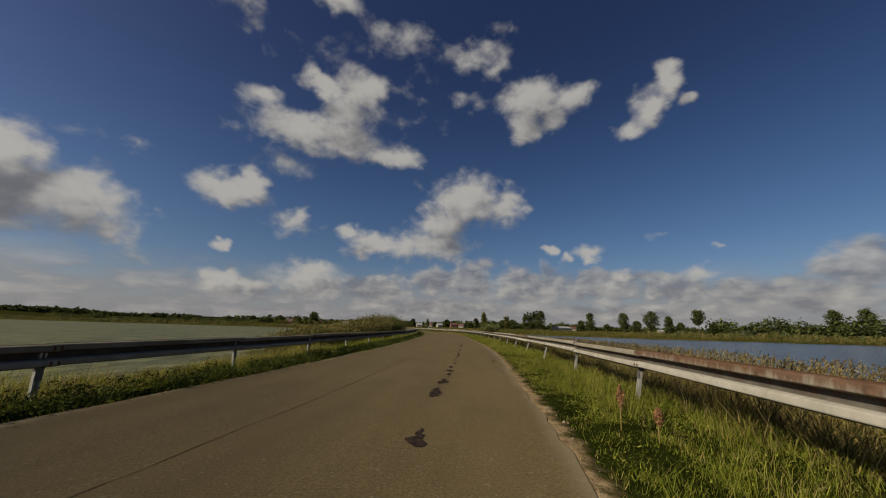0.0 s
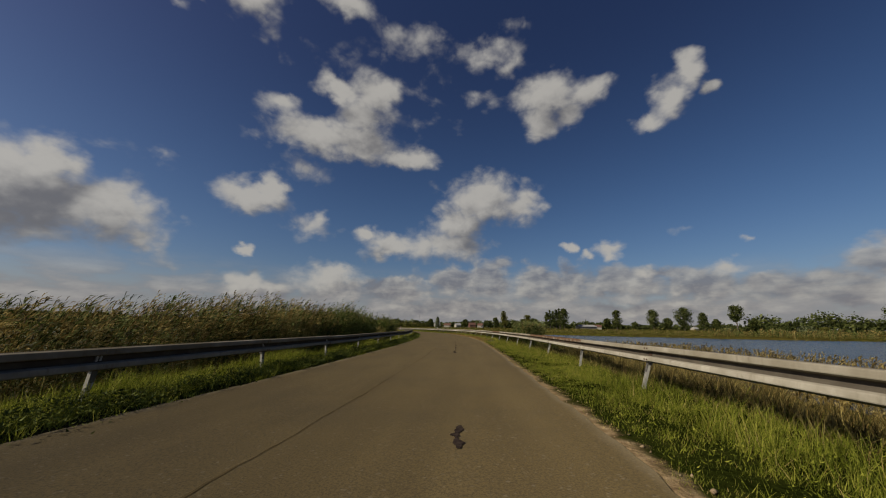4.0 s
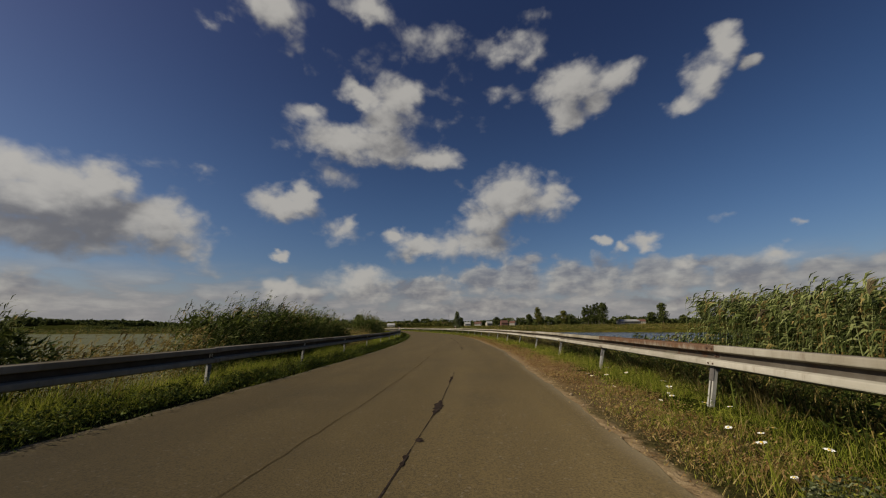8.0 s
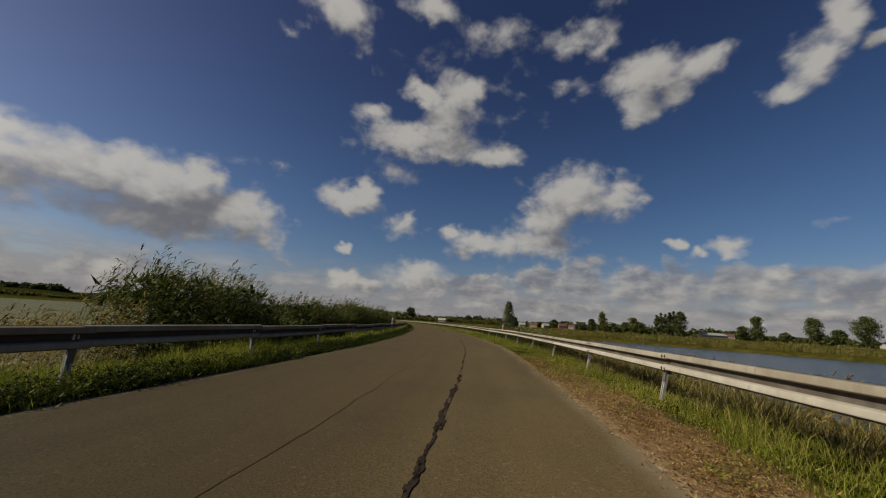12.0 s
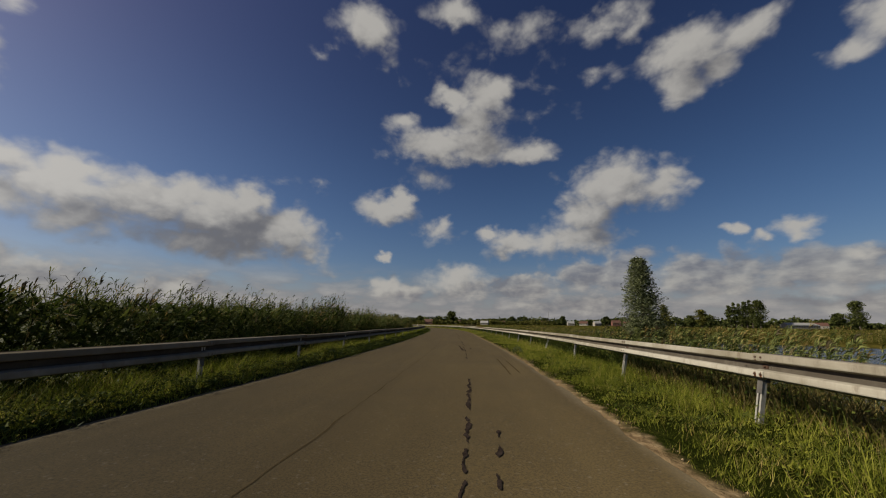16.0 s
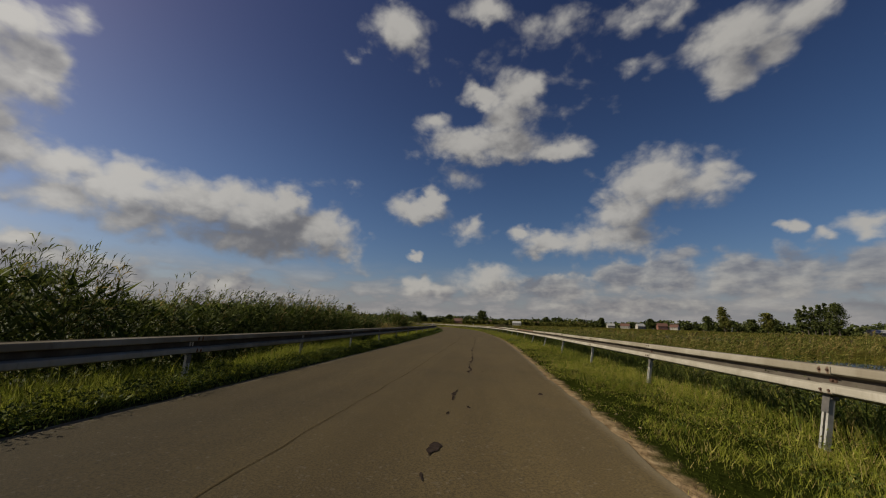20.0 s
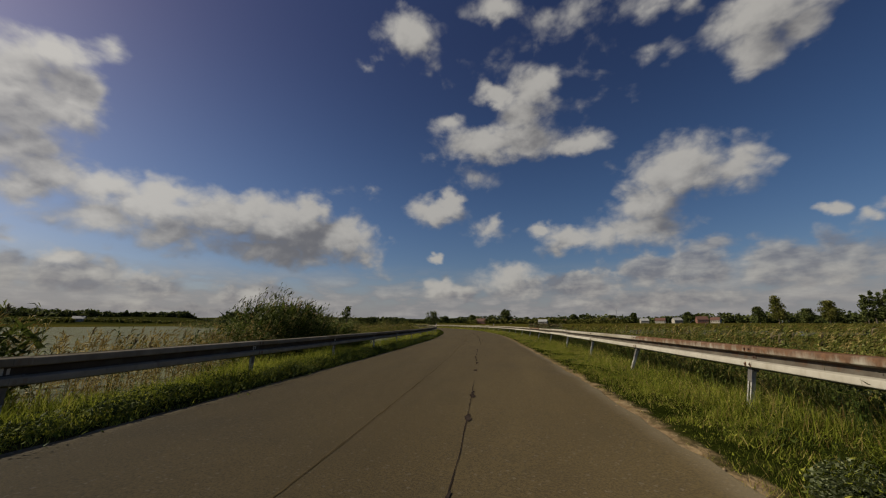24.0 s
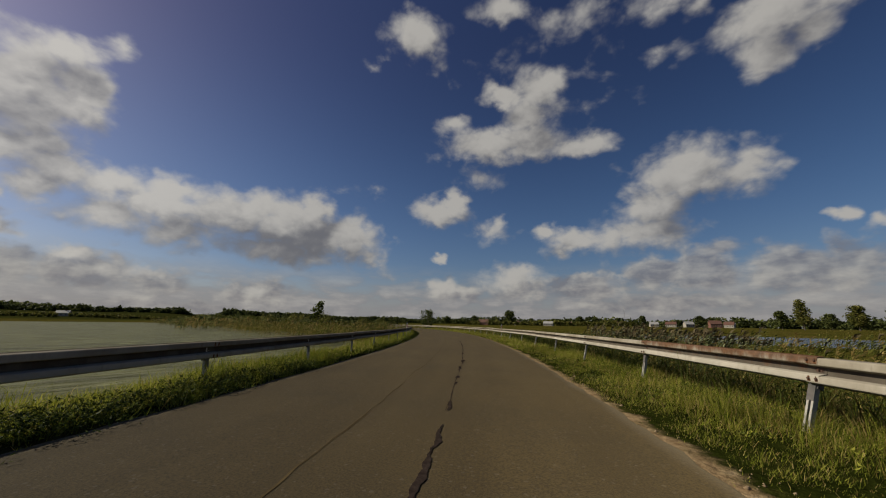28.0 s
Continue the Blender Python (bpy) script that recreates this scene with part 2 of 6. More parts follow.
sky = put(wt, "ShaderNodeTexSky")
sky.sky_type, sky.sun_disc = "NISHITA", False
sky.sun_elevation, sky.sun_rotation = radians(SUN_UP), radians(-SUN_LEFT)
sky.air_density, sky.dust_density, sky.ozone_density = 1.0, 1.1, 2.0
blue = put(wt, "ShaderNodeHueSaturation", {"Saturation": 1.22, "Value": 1.0, "Color": sky.outputs[0]}).outputs[0]
height_tint = put(wt, "ShaderNodeMapRange", {0: el, 1: 8.0, 2: 46.0}, interpolation_type="SMOOTHSTEP").outputs[0]
blue = blend(wt, 1.0, blue, blend(wt, height_tint, (0.54, 0.52, 0.57), (0.395, 0.305, 0.375)), "MULTIPLY")
lit = calc(wt, "MULTIPLY_ADD", calc(wt, "SUBTRACT", depth, depth_sun), 1.0, 0.74)
lit = calc(wt, "MULTIPLY_ADD", calc(wt, "SUBTRACT", fluff, fluff_sun), 1.35, lit)
lit = calc(wt, "SUBTRACT", lit, calc(wt, "MULTIPLY", calc(wt, "MAXIMUM", depth, 0.0), 0.30))
under = put(wt, "ShaderNodeMapRange", {0: calc(wt, "MULTIPLY_ADD", fluff, 0.35, put(wt, "ShaderNodeGroup", {0: place}, node_tree=base_group).outputs[0]), 1: -0.25, 2: 1.0}, interpolation_type="SMOOTHSTEP").outputs[0]
lit = put(wt, "ShaderNodeMapRange", {0: calc(wt, "SUBTRACT", lit, calc(wt, "MULTIPLY", under, 0.70)), 1: -0.40, 2: 1.30}, interpolation_type="SMOOTHSTEP").outputs[0]
# clouds near the sun shine brighter, light coming through them
toward = put(wt, "ShaderNodeVectorMath", {0: way, 1: (-math.sin(radians(SUN_LEFT)) * math.cos(radians(SUN_UP)), math.cos(radians(SUN_LEFT)) * math.cos(radians(SUN_UP)), math.sin(radians(SUN_UP)))}, operation="DOT_PRODUCT").outputs["Value"]
shine = put(wt, "ShaderNodeMapRange", {0: toward, 1: 0.45, 2: 1.0, 3: 1.0, 4: 1.35}, interpolation_type="SMOOTHSTEP").outputs[0]
white = blend(wt, lit, (1.42, 1.40, 1.48), (4.25, 4.08, 3.78))
white = put(wt, "ShaderNodeVectorMath", {0: white, "Scale": shine}, operation="SCALE").outputs[0]
# the long grey-mauve bank over the horizon
bank_depth = put(wt, "ShaderNodeGroup", {0: place}, node_tree=bank_group).outputs[0]
bank_cover = put(wt, "ShaderNodeMapRange", {0: calc(wt, "MULTIPLY_ADD", fluff, 0.9, bank_depth), 1: -0.08, 2: 0.40}, interpolation_type="SMOOTHSTEP").outputs[0]
bank_lit = calc(wt, "MULTIPLY_ADD", calc(wt, "SUBTRACT", fluff, fluff_sun), 1.7, calc(wt, "MULTIPLY_ADD", calc(wt, "SUBTRACT", low, 0.5), 2.4, 0.40), clamp=True)
bank_tone = blend(wt, bank_lit, (1.75, 1.7, 1.84), (4.1, 3.9, 3.55))
grey = blend(wt, low_tone, (2.2, 2.15, 2.25), (4.0, 3.8, 3.55))
colour = blend(wt, calc(wt, "MULTIPLY", haze, 0.8), blue, (2.5, 2.5, 2.68))
colour = blend(wt, calc(wt, "MULTIPLY", low_cover, 0.8), colour, grey)
colour = blend(wt, calc(wt, "MULTIPLY", bank_cover, 0.78), colour, bank_tone)
colour = blend(wt, calc(wt, "MULTIPLY", cover, 0.93), colour, white)
back = put(wt, "ShaderNodeBackground", {"Color": colour, "Strength": 0.1})
put(wt, "ShaderNodeOutputWorld", {0: back.outputs[0]})

sun = new("sun", bpy.data.lights.new("sun", "SUN"))
sun.data.energy, sun.data.angle, sun.data.color = 5.0, radians(0.6), (1.0, 0.90, 0.71)
a, e = radians(SUN_LEFT), radians(SUN_UP)
sun.matrix_world = look((0, 0, 60), Vector((0, 0, 60)) - Vector((-math.sin(a) * math.cos(e), math.cos(a) * math.cos(e), math.sin(e))))

# ---- materials ----


def material(name, rough=0.8, metal=0.0):
    m = bpy.data.materials.new(name)
    m.use_nodes = True
    t = m.node_tree
    b = t.nodes["Principled BSDF"]
    b.inputs["Roughness"].default_value, b.inputs["Metallic"].default_value = rough, metal
    return m, t, b


def ramp(t, fac, *stops):
    r = put(t, "ShaderNodeValToRGB", {0: fac})
    el_ = r.color_ramp.elements
    while len(el_) < len(stops):
        el_.new(0.5)
    for e_, (at_, c) in zip(el_, stops):
        e_.position, e_.color = at_, (*c, 1)
    return r.outputs[0]


def noise_at(t, scale, detail=4.0, rough=0.55, vector=None, stretch=None):
    v = vector or put(t, "ShaderNodeNewGeometry").outputs["Position"]
    if stretch:
        v = put(t, "ShaderNodeVectorMath", {0: v, 1: stretch}, operation="MULTIPLY").outputs[0]
    return put(t, "ShaderNodeTexNoise", {"Vector": v, "Scale": scale, "Detail": detail, "Roughness": rough}).outputs["Fac"]


def bump(t, b, height, strength, distance):
    n = put(t, "ShaderNodeBump", {"Strength": strength, "Distance": distance, "Height": height})
    t.links.new(n.outputs[0], b.inputs["Normal"])


def map_range(t, v, lo, hi, a=0.0, b=1.0):
    return put(t, "ShaderNodeMapRange", {0: v, 1: lo, 2: hi, 3: a, 4: b}, interpolation_type="SMOOTHSTEP").outputs[0]


def asphalt_material():
    m, t, b = material("asphalt", 0.93)
    b.inputs["Diffuse Roughness"].default_value, b.inputs["Specular IOR Level"].default_value = 0.9, 0.12
    uv = put(t, "ShaderNodeUVMap", uv_map="way").outputs[0]
    long_ = put(t, "ShaderNodeVectorMath", {0: uv, 1: (0.12, 1.0, 1)}, operation="MULTIPLY").outputs[0]
    tracks = noise_at(t, 1.3, 5, vector=long_)
    stains = noise_at(t, 0.55, 6, 0.6)
    grit = noise_at(t, 55.0, 4, 0.75)
    stone = put(t, "ShaderNodeTexVoronoi", {"Vector": put(t, "ShaderNodeNewGeometry").outputs["Position"], "Scale": 46.0}).outputs["Color"]
    speck = put(t, "ShaderNodeSeparateColor", {0: stone}).outputs[0]
    c = ramp(t, tracks, (0.28, (0.093, 0.068, 0.030)), (0.72, (0.131, 0.097, 0.043)))
    c = blend(t, map_range(t, stains, 0.42, 0.75, 0.0, 0.45), c, (0.066, 0.052, 0.029))
    c = blend(t, map_range(t, grit, 0.38, 0.64, 0.0, 0.75), c, (0.052, 0.041, 0.024))
    c = blend(t, map_range(t, speck, 0.95, 1.0, 0.0, 0.28), c, (0.21, 0.185, 0.145))
    # dust along both edges
    lat = put(t, "ShaderNodeSeparateXYZ", {0: uv}).outputs[1]
    rim = calc(t, "ADD", calc(t, "ABSOLUTE", lat), calc(t, "MULTIPLY", stains, 0.5))
    c = blend(t, map_range(t, rim, 2.95, 3.25, 0.0, 0.5), c, (0.20, 0.165, 0.11))
    t.links.new(c, b.inputs["Base Color"])
    bump(t, b, calc(t, "ADD", grit, calc(t, "MULTIPLY", speck, 0.5)), 0.6, 0.008)
    return m


def bitumen_material():
    m, t, b = material("bitumen", 0.95)
    b.inputs["Specular IOR Level"].default_value = 0.0
    c = ramp(t, noise_at(t, 18, 5), (0.35, (0.020, 0.015, 0.013)), (0.7, (0.046, 0.035, 0.030)))
    t.links.new(c, b.inputs["Base Color"])
    bump(t, b, noise_at(t, 60, 3), 0.15, 0.003)
    return m


def ground_material():
    m, t, b = material("soil_and_turf", 0.95)
    b.inputs["Specular IOR Level"].default_value = 0.0
    pos = put(t, "ShaderNodeNewGeometry").outputs["Position"]
    uv = put(t, "ShaderNodeUVMap", uv_map="way").outputs[0]
    part_ = put(t, "ShaderNodeSeparateXYZ", {0: uv})
    s, lat = part_.outputs[0], part_.outputs[1]
    broad, fine = noise_at(t, 0.035, 5), noise_at(t, 2.2, 6, 0.65)
    # turf kept near black: the shade under the blades is in its colour
    turf = ramp(t, fine, (0.3, (0.008, 0.011, 0.002)), (0.55, (0.018, 0.023, 0.004)), (0.75, (0.045, 0.043, 0.011)))
    # open marsh and meadow away from the causeway: sedge in tussocks
    tuft = noise_at(t, 0.9, 7, 0.7)
    meadow = ramp(t, tuft, (0.32, (0.014, 0.015, 0.003)), (0.5, (0.048, 0.047, 0.008)), (0.68, (0.105, 0.092, 0.020)))
    meadow = blend(t, map_range(t, broad, 0.42, 0.62, 0.0, 0.5), meadow, (0.085, 0.066, 0.018))
    turf = blend(t, map_range(t, calc(t, "ABSOLUTE", lat), 7.0, 13.0), turf, meadow)
    # woods cover the hills to the west
    west = put(t, "ShaderNodeSeparateXYZ", {0: pos}).outputs[0]
    turf = blend(t, map_range(t, west, -440.0, -540.0, 0.0, 0.85), turf, (0.018, 0.022, 0.006))
    soil = ramp(t, noise_at(t, 5.0, 7, 0.65), (0.3, (0.13, 0.085, 0.045)), (0.55, (0.25, 0.18, 0.10)), (0.75, (0.40, 0.31, 0.19)))
    wob = calc(t, "MULTIPLY_ADD", calc(t, "SUBTRACT", fine, 0.5), 0.7, lat)
    strip = calc(t, "SUBTRACT", map_range(t, wob, 2.6, 2.75), map_range(t, wob, 2.98, 3.2))
    spill = calc(t, "MULTIPLY", calc(t, "SUBTRACT", map_range(t, wob, 2.6, 2.8), map_range(t, wob, 3.95, 4.35)),
                 calc(t, "SUBTRACT", map_range(t, s, 52, 62), map_range(t, s, 84, 92)))
    left_strip = calc(t, "SUBTRACT", map_range(t, wob, -3.25, -3.1), map_range(t, wob, -2.85, -2.7))
    dug = ramp(t, noise_at(t, 6.0, 7, 0.65), (0.3, (0.10, 0.060, 0.028)), (0.55, (0.20, 0.125, 0.062)), (0.75, (0.33, 0.235, 0.125)))
    soil = blend(t, calc(t, "MULTIPLY", spill, map_range(t, wob, 3.0, 3.3)), soil, dug)
    bare = calc(t, "MAXIMUM", calc(t, "MAXIMUM", strip, spill), calc(t, "MULTIPLY", left_strip, 0.1), clamp=True)
    c = blend(t, bare, turf, soil)
    t.links.new(c, b.inputs["Base Color"])
    bump(t, b, calc(t, "ADD", calc(t, "ADD", fine, tuft), noise_at(t, 14, 4)), 0.7, 0.06)
    return m


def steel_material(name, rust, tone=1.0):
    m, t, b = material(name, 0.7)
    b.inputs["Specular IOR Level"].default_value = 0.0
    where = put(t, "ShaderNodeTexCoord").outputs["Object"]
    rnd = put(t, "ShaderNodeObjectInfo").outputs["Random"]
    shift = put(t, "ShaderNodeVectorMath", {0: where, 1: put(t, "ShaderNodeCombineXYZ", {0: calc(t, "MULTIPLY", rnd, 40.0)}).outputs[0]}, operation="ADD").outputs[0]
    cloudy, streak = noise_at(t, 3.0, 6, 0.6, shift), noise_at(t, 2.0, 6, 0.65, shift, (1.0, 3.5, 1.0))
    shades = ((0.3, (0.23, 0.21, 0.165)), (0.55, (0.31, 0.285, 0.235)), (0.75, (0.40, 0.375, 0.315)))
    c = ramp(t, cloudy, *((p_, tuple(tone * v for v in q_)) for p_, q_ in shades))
    # some lengths are cleaner than others; the upper ridge has gathered more dirt, which runs down it
    c = blend(t, map_range(t, rnd, 0.35, 1.0, 0.0, 0.5), c, tuple(tone * v for v in (0.47, 0.45, 0.39)))
    upper = map_range(t, put(t, "ShaderNodeSeparateXYZ", {0: where}).outputs[2], 0.66, 0.70)
    grime = calc(t, "MULTIPLY", upper, calc(t, "MULTIPLY_ADD", map_range(t, noise_at(t, 1.0, 4, 0.6, shift, (1.0, 0.8, 0.3)), 0.38, 0.62), 0.45, 0.22))
    c = blend(t, grime, c, tuple(tone * v for v in (0.155, 0.130, 0.088)))
    c = blend(t, map_range(t, streak, 0.55, 0.78, 0.0, 0.45), c, tuple(tone * v for v in (0.14, 0.12, 0.09)))
    runs = noise_at(t, 2.0, 6, 0.7, shift, (1.0, 4.0, 0.8))
    c = blend(t, map_range(t, runs, 0.50, 0.74, 0.0, 0.35), c, tuple(tone * v for v in (0.16, 0.13, 0.09)))
    red = ramp(t, noise_at(t, 14.0, 6, 0.65, shift), (0.3, (0.05, 0.021, 0.010)), (0.6, (0.11, 0.048, 0.022)), (0.8, (0.19, 0.10, 0.05)))
    if rust:
        top = put(t, "ShaderNodeSeparateXYZ", {0: where}).outputs[2]
        fac = map_range(t, calc(t, "MULTIPLY_ADD", calc(t, "SUBTRACT", streak, 0.5), 0.45, top), 0.62, 0.78, 0.0, 0.85)
    else:
        fac = map_range(t, calc(t, "ADD", streak, calc(t, "MULTIPLY", cloudy, 0.4)), 0.80, 1.05, 0.0, 0.4)
    # shade of the valley between the ridges, put into the colour
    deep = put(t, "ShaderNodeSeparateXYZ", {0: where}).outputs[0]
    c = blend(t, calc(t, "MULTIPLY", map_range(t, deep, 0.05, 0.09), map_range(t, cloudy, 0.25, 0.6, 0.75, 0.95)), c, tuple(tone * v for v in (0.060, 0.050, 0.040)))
    # rust that has run from the bolts at the lap joint
    xyz = put(t, "ShaderNodeSeparateXYZ", {0: where})
    stain = 0.0
    for y0 in (-0.04, -0.13):
        for z0 in (0.742, 0.534):
            dy = calc(t, "MULTIPLY", calc(t, "ABSOLUTE", calc(t, "SUBTRACT", xyz.outputs[1], y0)), 42.0)
            dz = calc(t, "MULTIPLY", calc(t, "ABSOLUTE", calc(t, "SUBTRACT", xyz.outputs[2], z0)), 22.0)
            one = calc(t, "SUBTRACT", 1.0, calc(t, "SQRT", calc(t, "ADD", calc(t, "MULTIPLY", dy, dy), calc(t, "MULTIPLY", dz, dz))))
            stain = one if isinstance(stain, float) else calc(t, "MAXIMUM", stain, one)
    stain = calc(t, "ADD", stain, calc(t, "MULTIPLY", calc(t, "SUBTRACT", noise_at(t, 35, 4, 0.6, shift), 0.5), 1.4))
    stain = calc(t, "MULTIPLY", map_range(t, stain, 0.0, 0.35), map_range(t, rnd, 0.15, 0.75, 0.15, 1.0))
    fac = calc(t, "MAXIMUM", fac, stain)
    c = blend(t, fac, c, red)
    t.links.new(c, b.inputs["Base Color"])
    t.links.new(map_range(t, cloudy, 0.3, 0.7, 0.55, 0.8), b.inputs["Roughness"])
    bump(t, b, noise_at(t, 40, 3, 0.6, shift), 0.12, 0.003)
    return m


def plain_material(name, a, c2, rough, scale=12.0, metal=0.0):
    m, t, b = material(name, rough, metal)
    t.links.new(ramp(t, noise_at(t, scale, 5, 0.6), (0.3, a), (0.7, c2)), b.inputs["Base Color"])
    bump(t, b, noise_at(t, scale * 4, 3), 0.15, 0.004)
    return m


def leaf_material(name, dark, mid, pale, through_=0.35, rough=0.55, patch=0.25):
    """Blades and leaves: each with its own tone, in patches, with light coming through."""
    m, t, b = material(name, rough)
    rnd = put(t, "ShaderNodeNewGeometry").outputs["Random Per Island"]
    f = calc(t, "MULTIPLY_ADD", calc(t, "SUBTRACT", noise_at(t, patch, 3), 0.5), 1.3, rnd, clamp=True)
    c = ramp(t, f, (0.1, dark), (0.5, mid), (0.92, pale))
    t.links.new(c, b.inputs["Base Color"])
    b.inputs["Specular IOR Level"].default_value = 0.04
    tr = put(t, "ShaderNodeBsdfTranslucent", {0: c})
    mix = put(t, "ShaderNodeMixShader", {0: through_, 1: b.outputs[0], 2: tr.outputs[0]})
    t.links.new(mix.outputs[0], t.nodes["Material Output"].inputs[0])
    return m


def water_material(name, tone, rough, wave, gloss):
    m, t, b = material(name, rough)
    b.inputs["IOR"].default_value = 1.33
    b.inputs["Specular IOR Level"].default_value = gloss
    # light and dark sides of the waves put into the base colour
    wave_light = noise_at(t, 0.8, 7, 0.72, stretch=(1.0, 0.3, 1))
    c0 = ramp(t, wave_light, (0.40, tuple(0.5 * v for v in tone)), (0.51, tone), (0.64, tuple(2.2 * v for v in tone)))
    t.links.new(blend(t, map_range(t, noise_at(t, 0.05, 4), 0.35, 0.65, 0.0, 0.4), c0, tuple(1.3 * v for v in tone)), b.inputs["Base Color"])
    a = noise_at(t, 1.1, 5, 0.6, stretch=(1.0, 0.45, 1))
    c = noise_at(t, 0.33, 4, 0.55, stretch=(1.0, 0.5, 1))
    bump(t, b, calc(t, "ADD", a, calc(t, "MULTIPLY", c, 1.6)), 1.0, wave)
    return m


ASPHALT, BITUMEN, GROUND = asphalt_material(), bitumen_material(), ground_material()
STEEL, RUSTY = steel_material("galvanised_steel", False), steel_material("rusted_steel", True)
# the same steel toned darker: the left rail's shaded face put into its colour
SHADED_STEEL = steel_material("shaded_steel", False, 0.66)
JOINT = plain_material("old_joint", (0.052, 0.040, 0.022), (0.088, 0.066, 0.034), 0.95, 3.0)
JOINT.node_tree.nodes["Principled BSDF"].inputs["Specular IOR Level"].default_value = 0.0
BOLT = plain_material("bolt_rust", (0.030, 0.017, 0.011), (0.085, 0.042, 0.024), 0.85, 30)
POST_WHITE = plain_material("post_zinc", (0.24, 0.23, 0.205), (0.38, 0.37, 0.33), 0.6, 9, 0.05)
# for the spacers under the beam, their shade put into the colour
POST_SHADED = plain_material("post_shaded", (0.05, 0.048, 0.045), (0.10, 0.09, 0.08), 0.7, 9)
WATER_L, WATER_R = water_material("grey_green_water", (0.086, 0.088, 0.038), 0.4, 0.35, 0.05), water_material("blue_water", (0.022, 0.032, 0.042), 0.2, 0.16, 0.4)
GRASS = leaf_material("grass_blades", (0.072, 0.090, 0.011), (0.172, 0.200, 0.020), (0.34, 0.34, 0.058), 0.4)
GRASS_DRY = leaf_material("dry_grass", (0.17, 0.12, 0.035), (0.31, 0.235, 0.075), (0.45, 0.36, 0.14))
REED = leaf_material("reed_leaves", (0.020, 0.029, 0.007), (0.058, 0.074, 0.018), (0.20, 0.22, 0.075), 0.28)
REED_PALE = leaf_material("pale_reed_leaves", (0.030, 0.042, 0.010), (0.085, 0.105, 0.028), (0.24, 0.26, 0.10), 0.25)
MARSH = leaf_material("marsh_leaves", (0.034, 0.040, 0.007), (0.090, 0.100, 0.017), (0.19, 0.185, 0.05), 0.3, patch=0.1)
OLIVE = leaf_material("olive_stalks", (0.036, 0.031, 0.010), (0.085, 0.070, 0.022), (0.19, 0.155, 0.06), 0.3)
DEAD = leaf_material("dead_stalks", (0.12, 0.066, 0.024), (0.24, 0.145, 0.052), (0.38, 0.275, 0.12), 0.3)
REED_DRY = leaf_material("dry_reeds", (0.11, 0.075, 0.022), (0.21, 0.155, 0.05), (0.35, 0.275, 0.105), 0.35)
PLUME = leaf_material("reed_plumes", (0.055, 0.045, 0.024), (0.10, 0.08, 0.043), (0.17, 0.14, 0.08), 0.3)
WEED = leaf_material("weed_leaves", (0.026, 0.040, 0.008), (0.058, 0.078, 0.015), (0.13, 0.15, 0.034), 0.3)
TREE = leaf_material("tree_leaves", (0.030, 0.040, 0.013), (0.066, 0.082, 0.026), (0.135, 0.15, 0.045), 0.3, patch=0.12)
TREE_PALE = leaf_material("pale_tree_leaves", (0.055, 0.062, 0.014), (0.11, 0.115, 0.026), (0.19, 0.175, 0.05), 0.3, patch=0.12)
WILLOW = leaf_material("silver_willow_leaves", (0.036, 0.046, 0.016), (0.095, 0.112, 0.048), (0.25, 0.27, 0.15), 0.3, patch=0.8)
BARK = plain_material("bark", (0.05, 0.04, 0.03), (0.13, 0.105, 0.08), 0.9, 6)
PETAL = plain_material("white_petals", (0.66, 0.66, 0.62), (0.8, 0.8, 0.76), 0.6)
YELLOW = plain_material("yellow_flower", (0.55, 0.38, 0.03), (0.7, 0.5, 0.06), 0.7)
SORREL = plain_material("sorrel_seed", (0.20, 0.085, 0.036), (0.33, 0.17, 0.078), 0.85, 25)
WHITE_PLASTIC = plain_material("white_plastic", (0.70, 0.70, 0.68), (0.82, 0.82, 0.80), 0.45, 8)
RED_FOIL = plain_material("red_reflector", (0.48, 0.03, 0.03), (0.62, 0.06, 0.05), 0.35, 20)
WALL_PALE = plain_material("pale_render", (0.25, 0.23, 0.195), (0.35, 0.325, 0.28), 0.9, 1.0)
WALL_BRICK = plain_material("red_brick", (0.13, 0.06, 0.042), (0.19, 0.085, 0.06), 0.9, 1.2)
ROOF_RED = plain_material("clay_tiles", (0.075, 0.038, 0.027), (0.12, 0.055, 0.038), 0.85, 0.9)
ROOF_GREY = plain_material("grey_sheet_roof", (0.22, 0.22, 0.22), (0.36, 0.36, 0.35), 0.7, 0.9)
GLASS_DARK = plain_material("dark_window", (0.03, 0.035, 0.04), (0.05, 0.055, 0.06), 0.12, 3)
MAST_PAINT = plain_material("mast_paint", (0.22, 0.22, 0.22), (0.34, 0.33, 0.32), 0.6, 2)

# ---- building helpers ----
rng = np.random.default_rng(7)


def mesh_of(name, verts, faces, mats=(), smooth=False):
    me = bpy.data.meshes.new(name)
    me.from_pydata(verts, [], faces)
    for m in mats:
        me.materials.append(m)
    if smooth:
        me.shade_smooth()
    me.update()
    return me


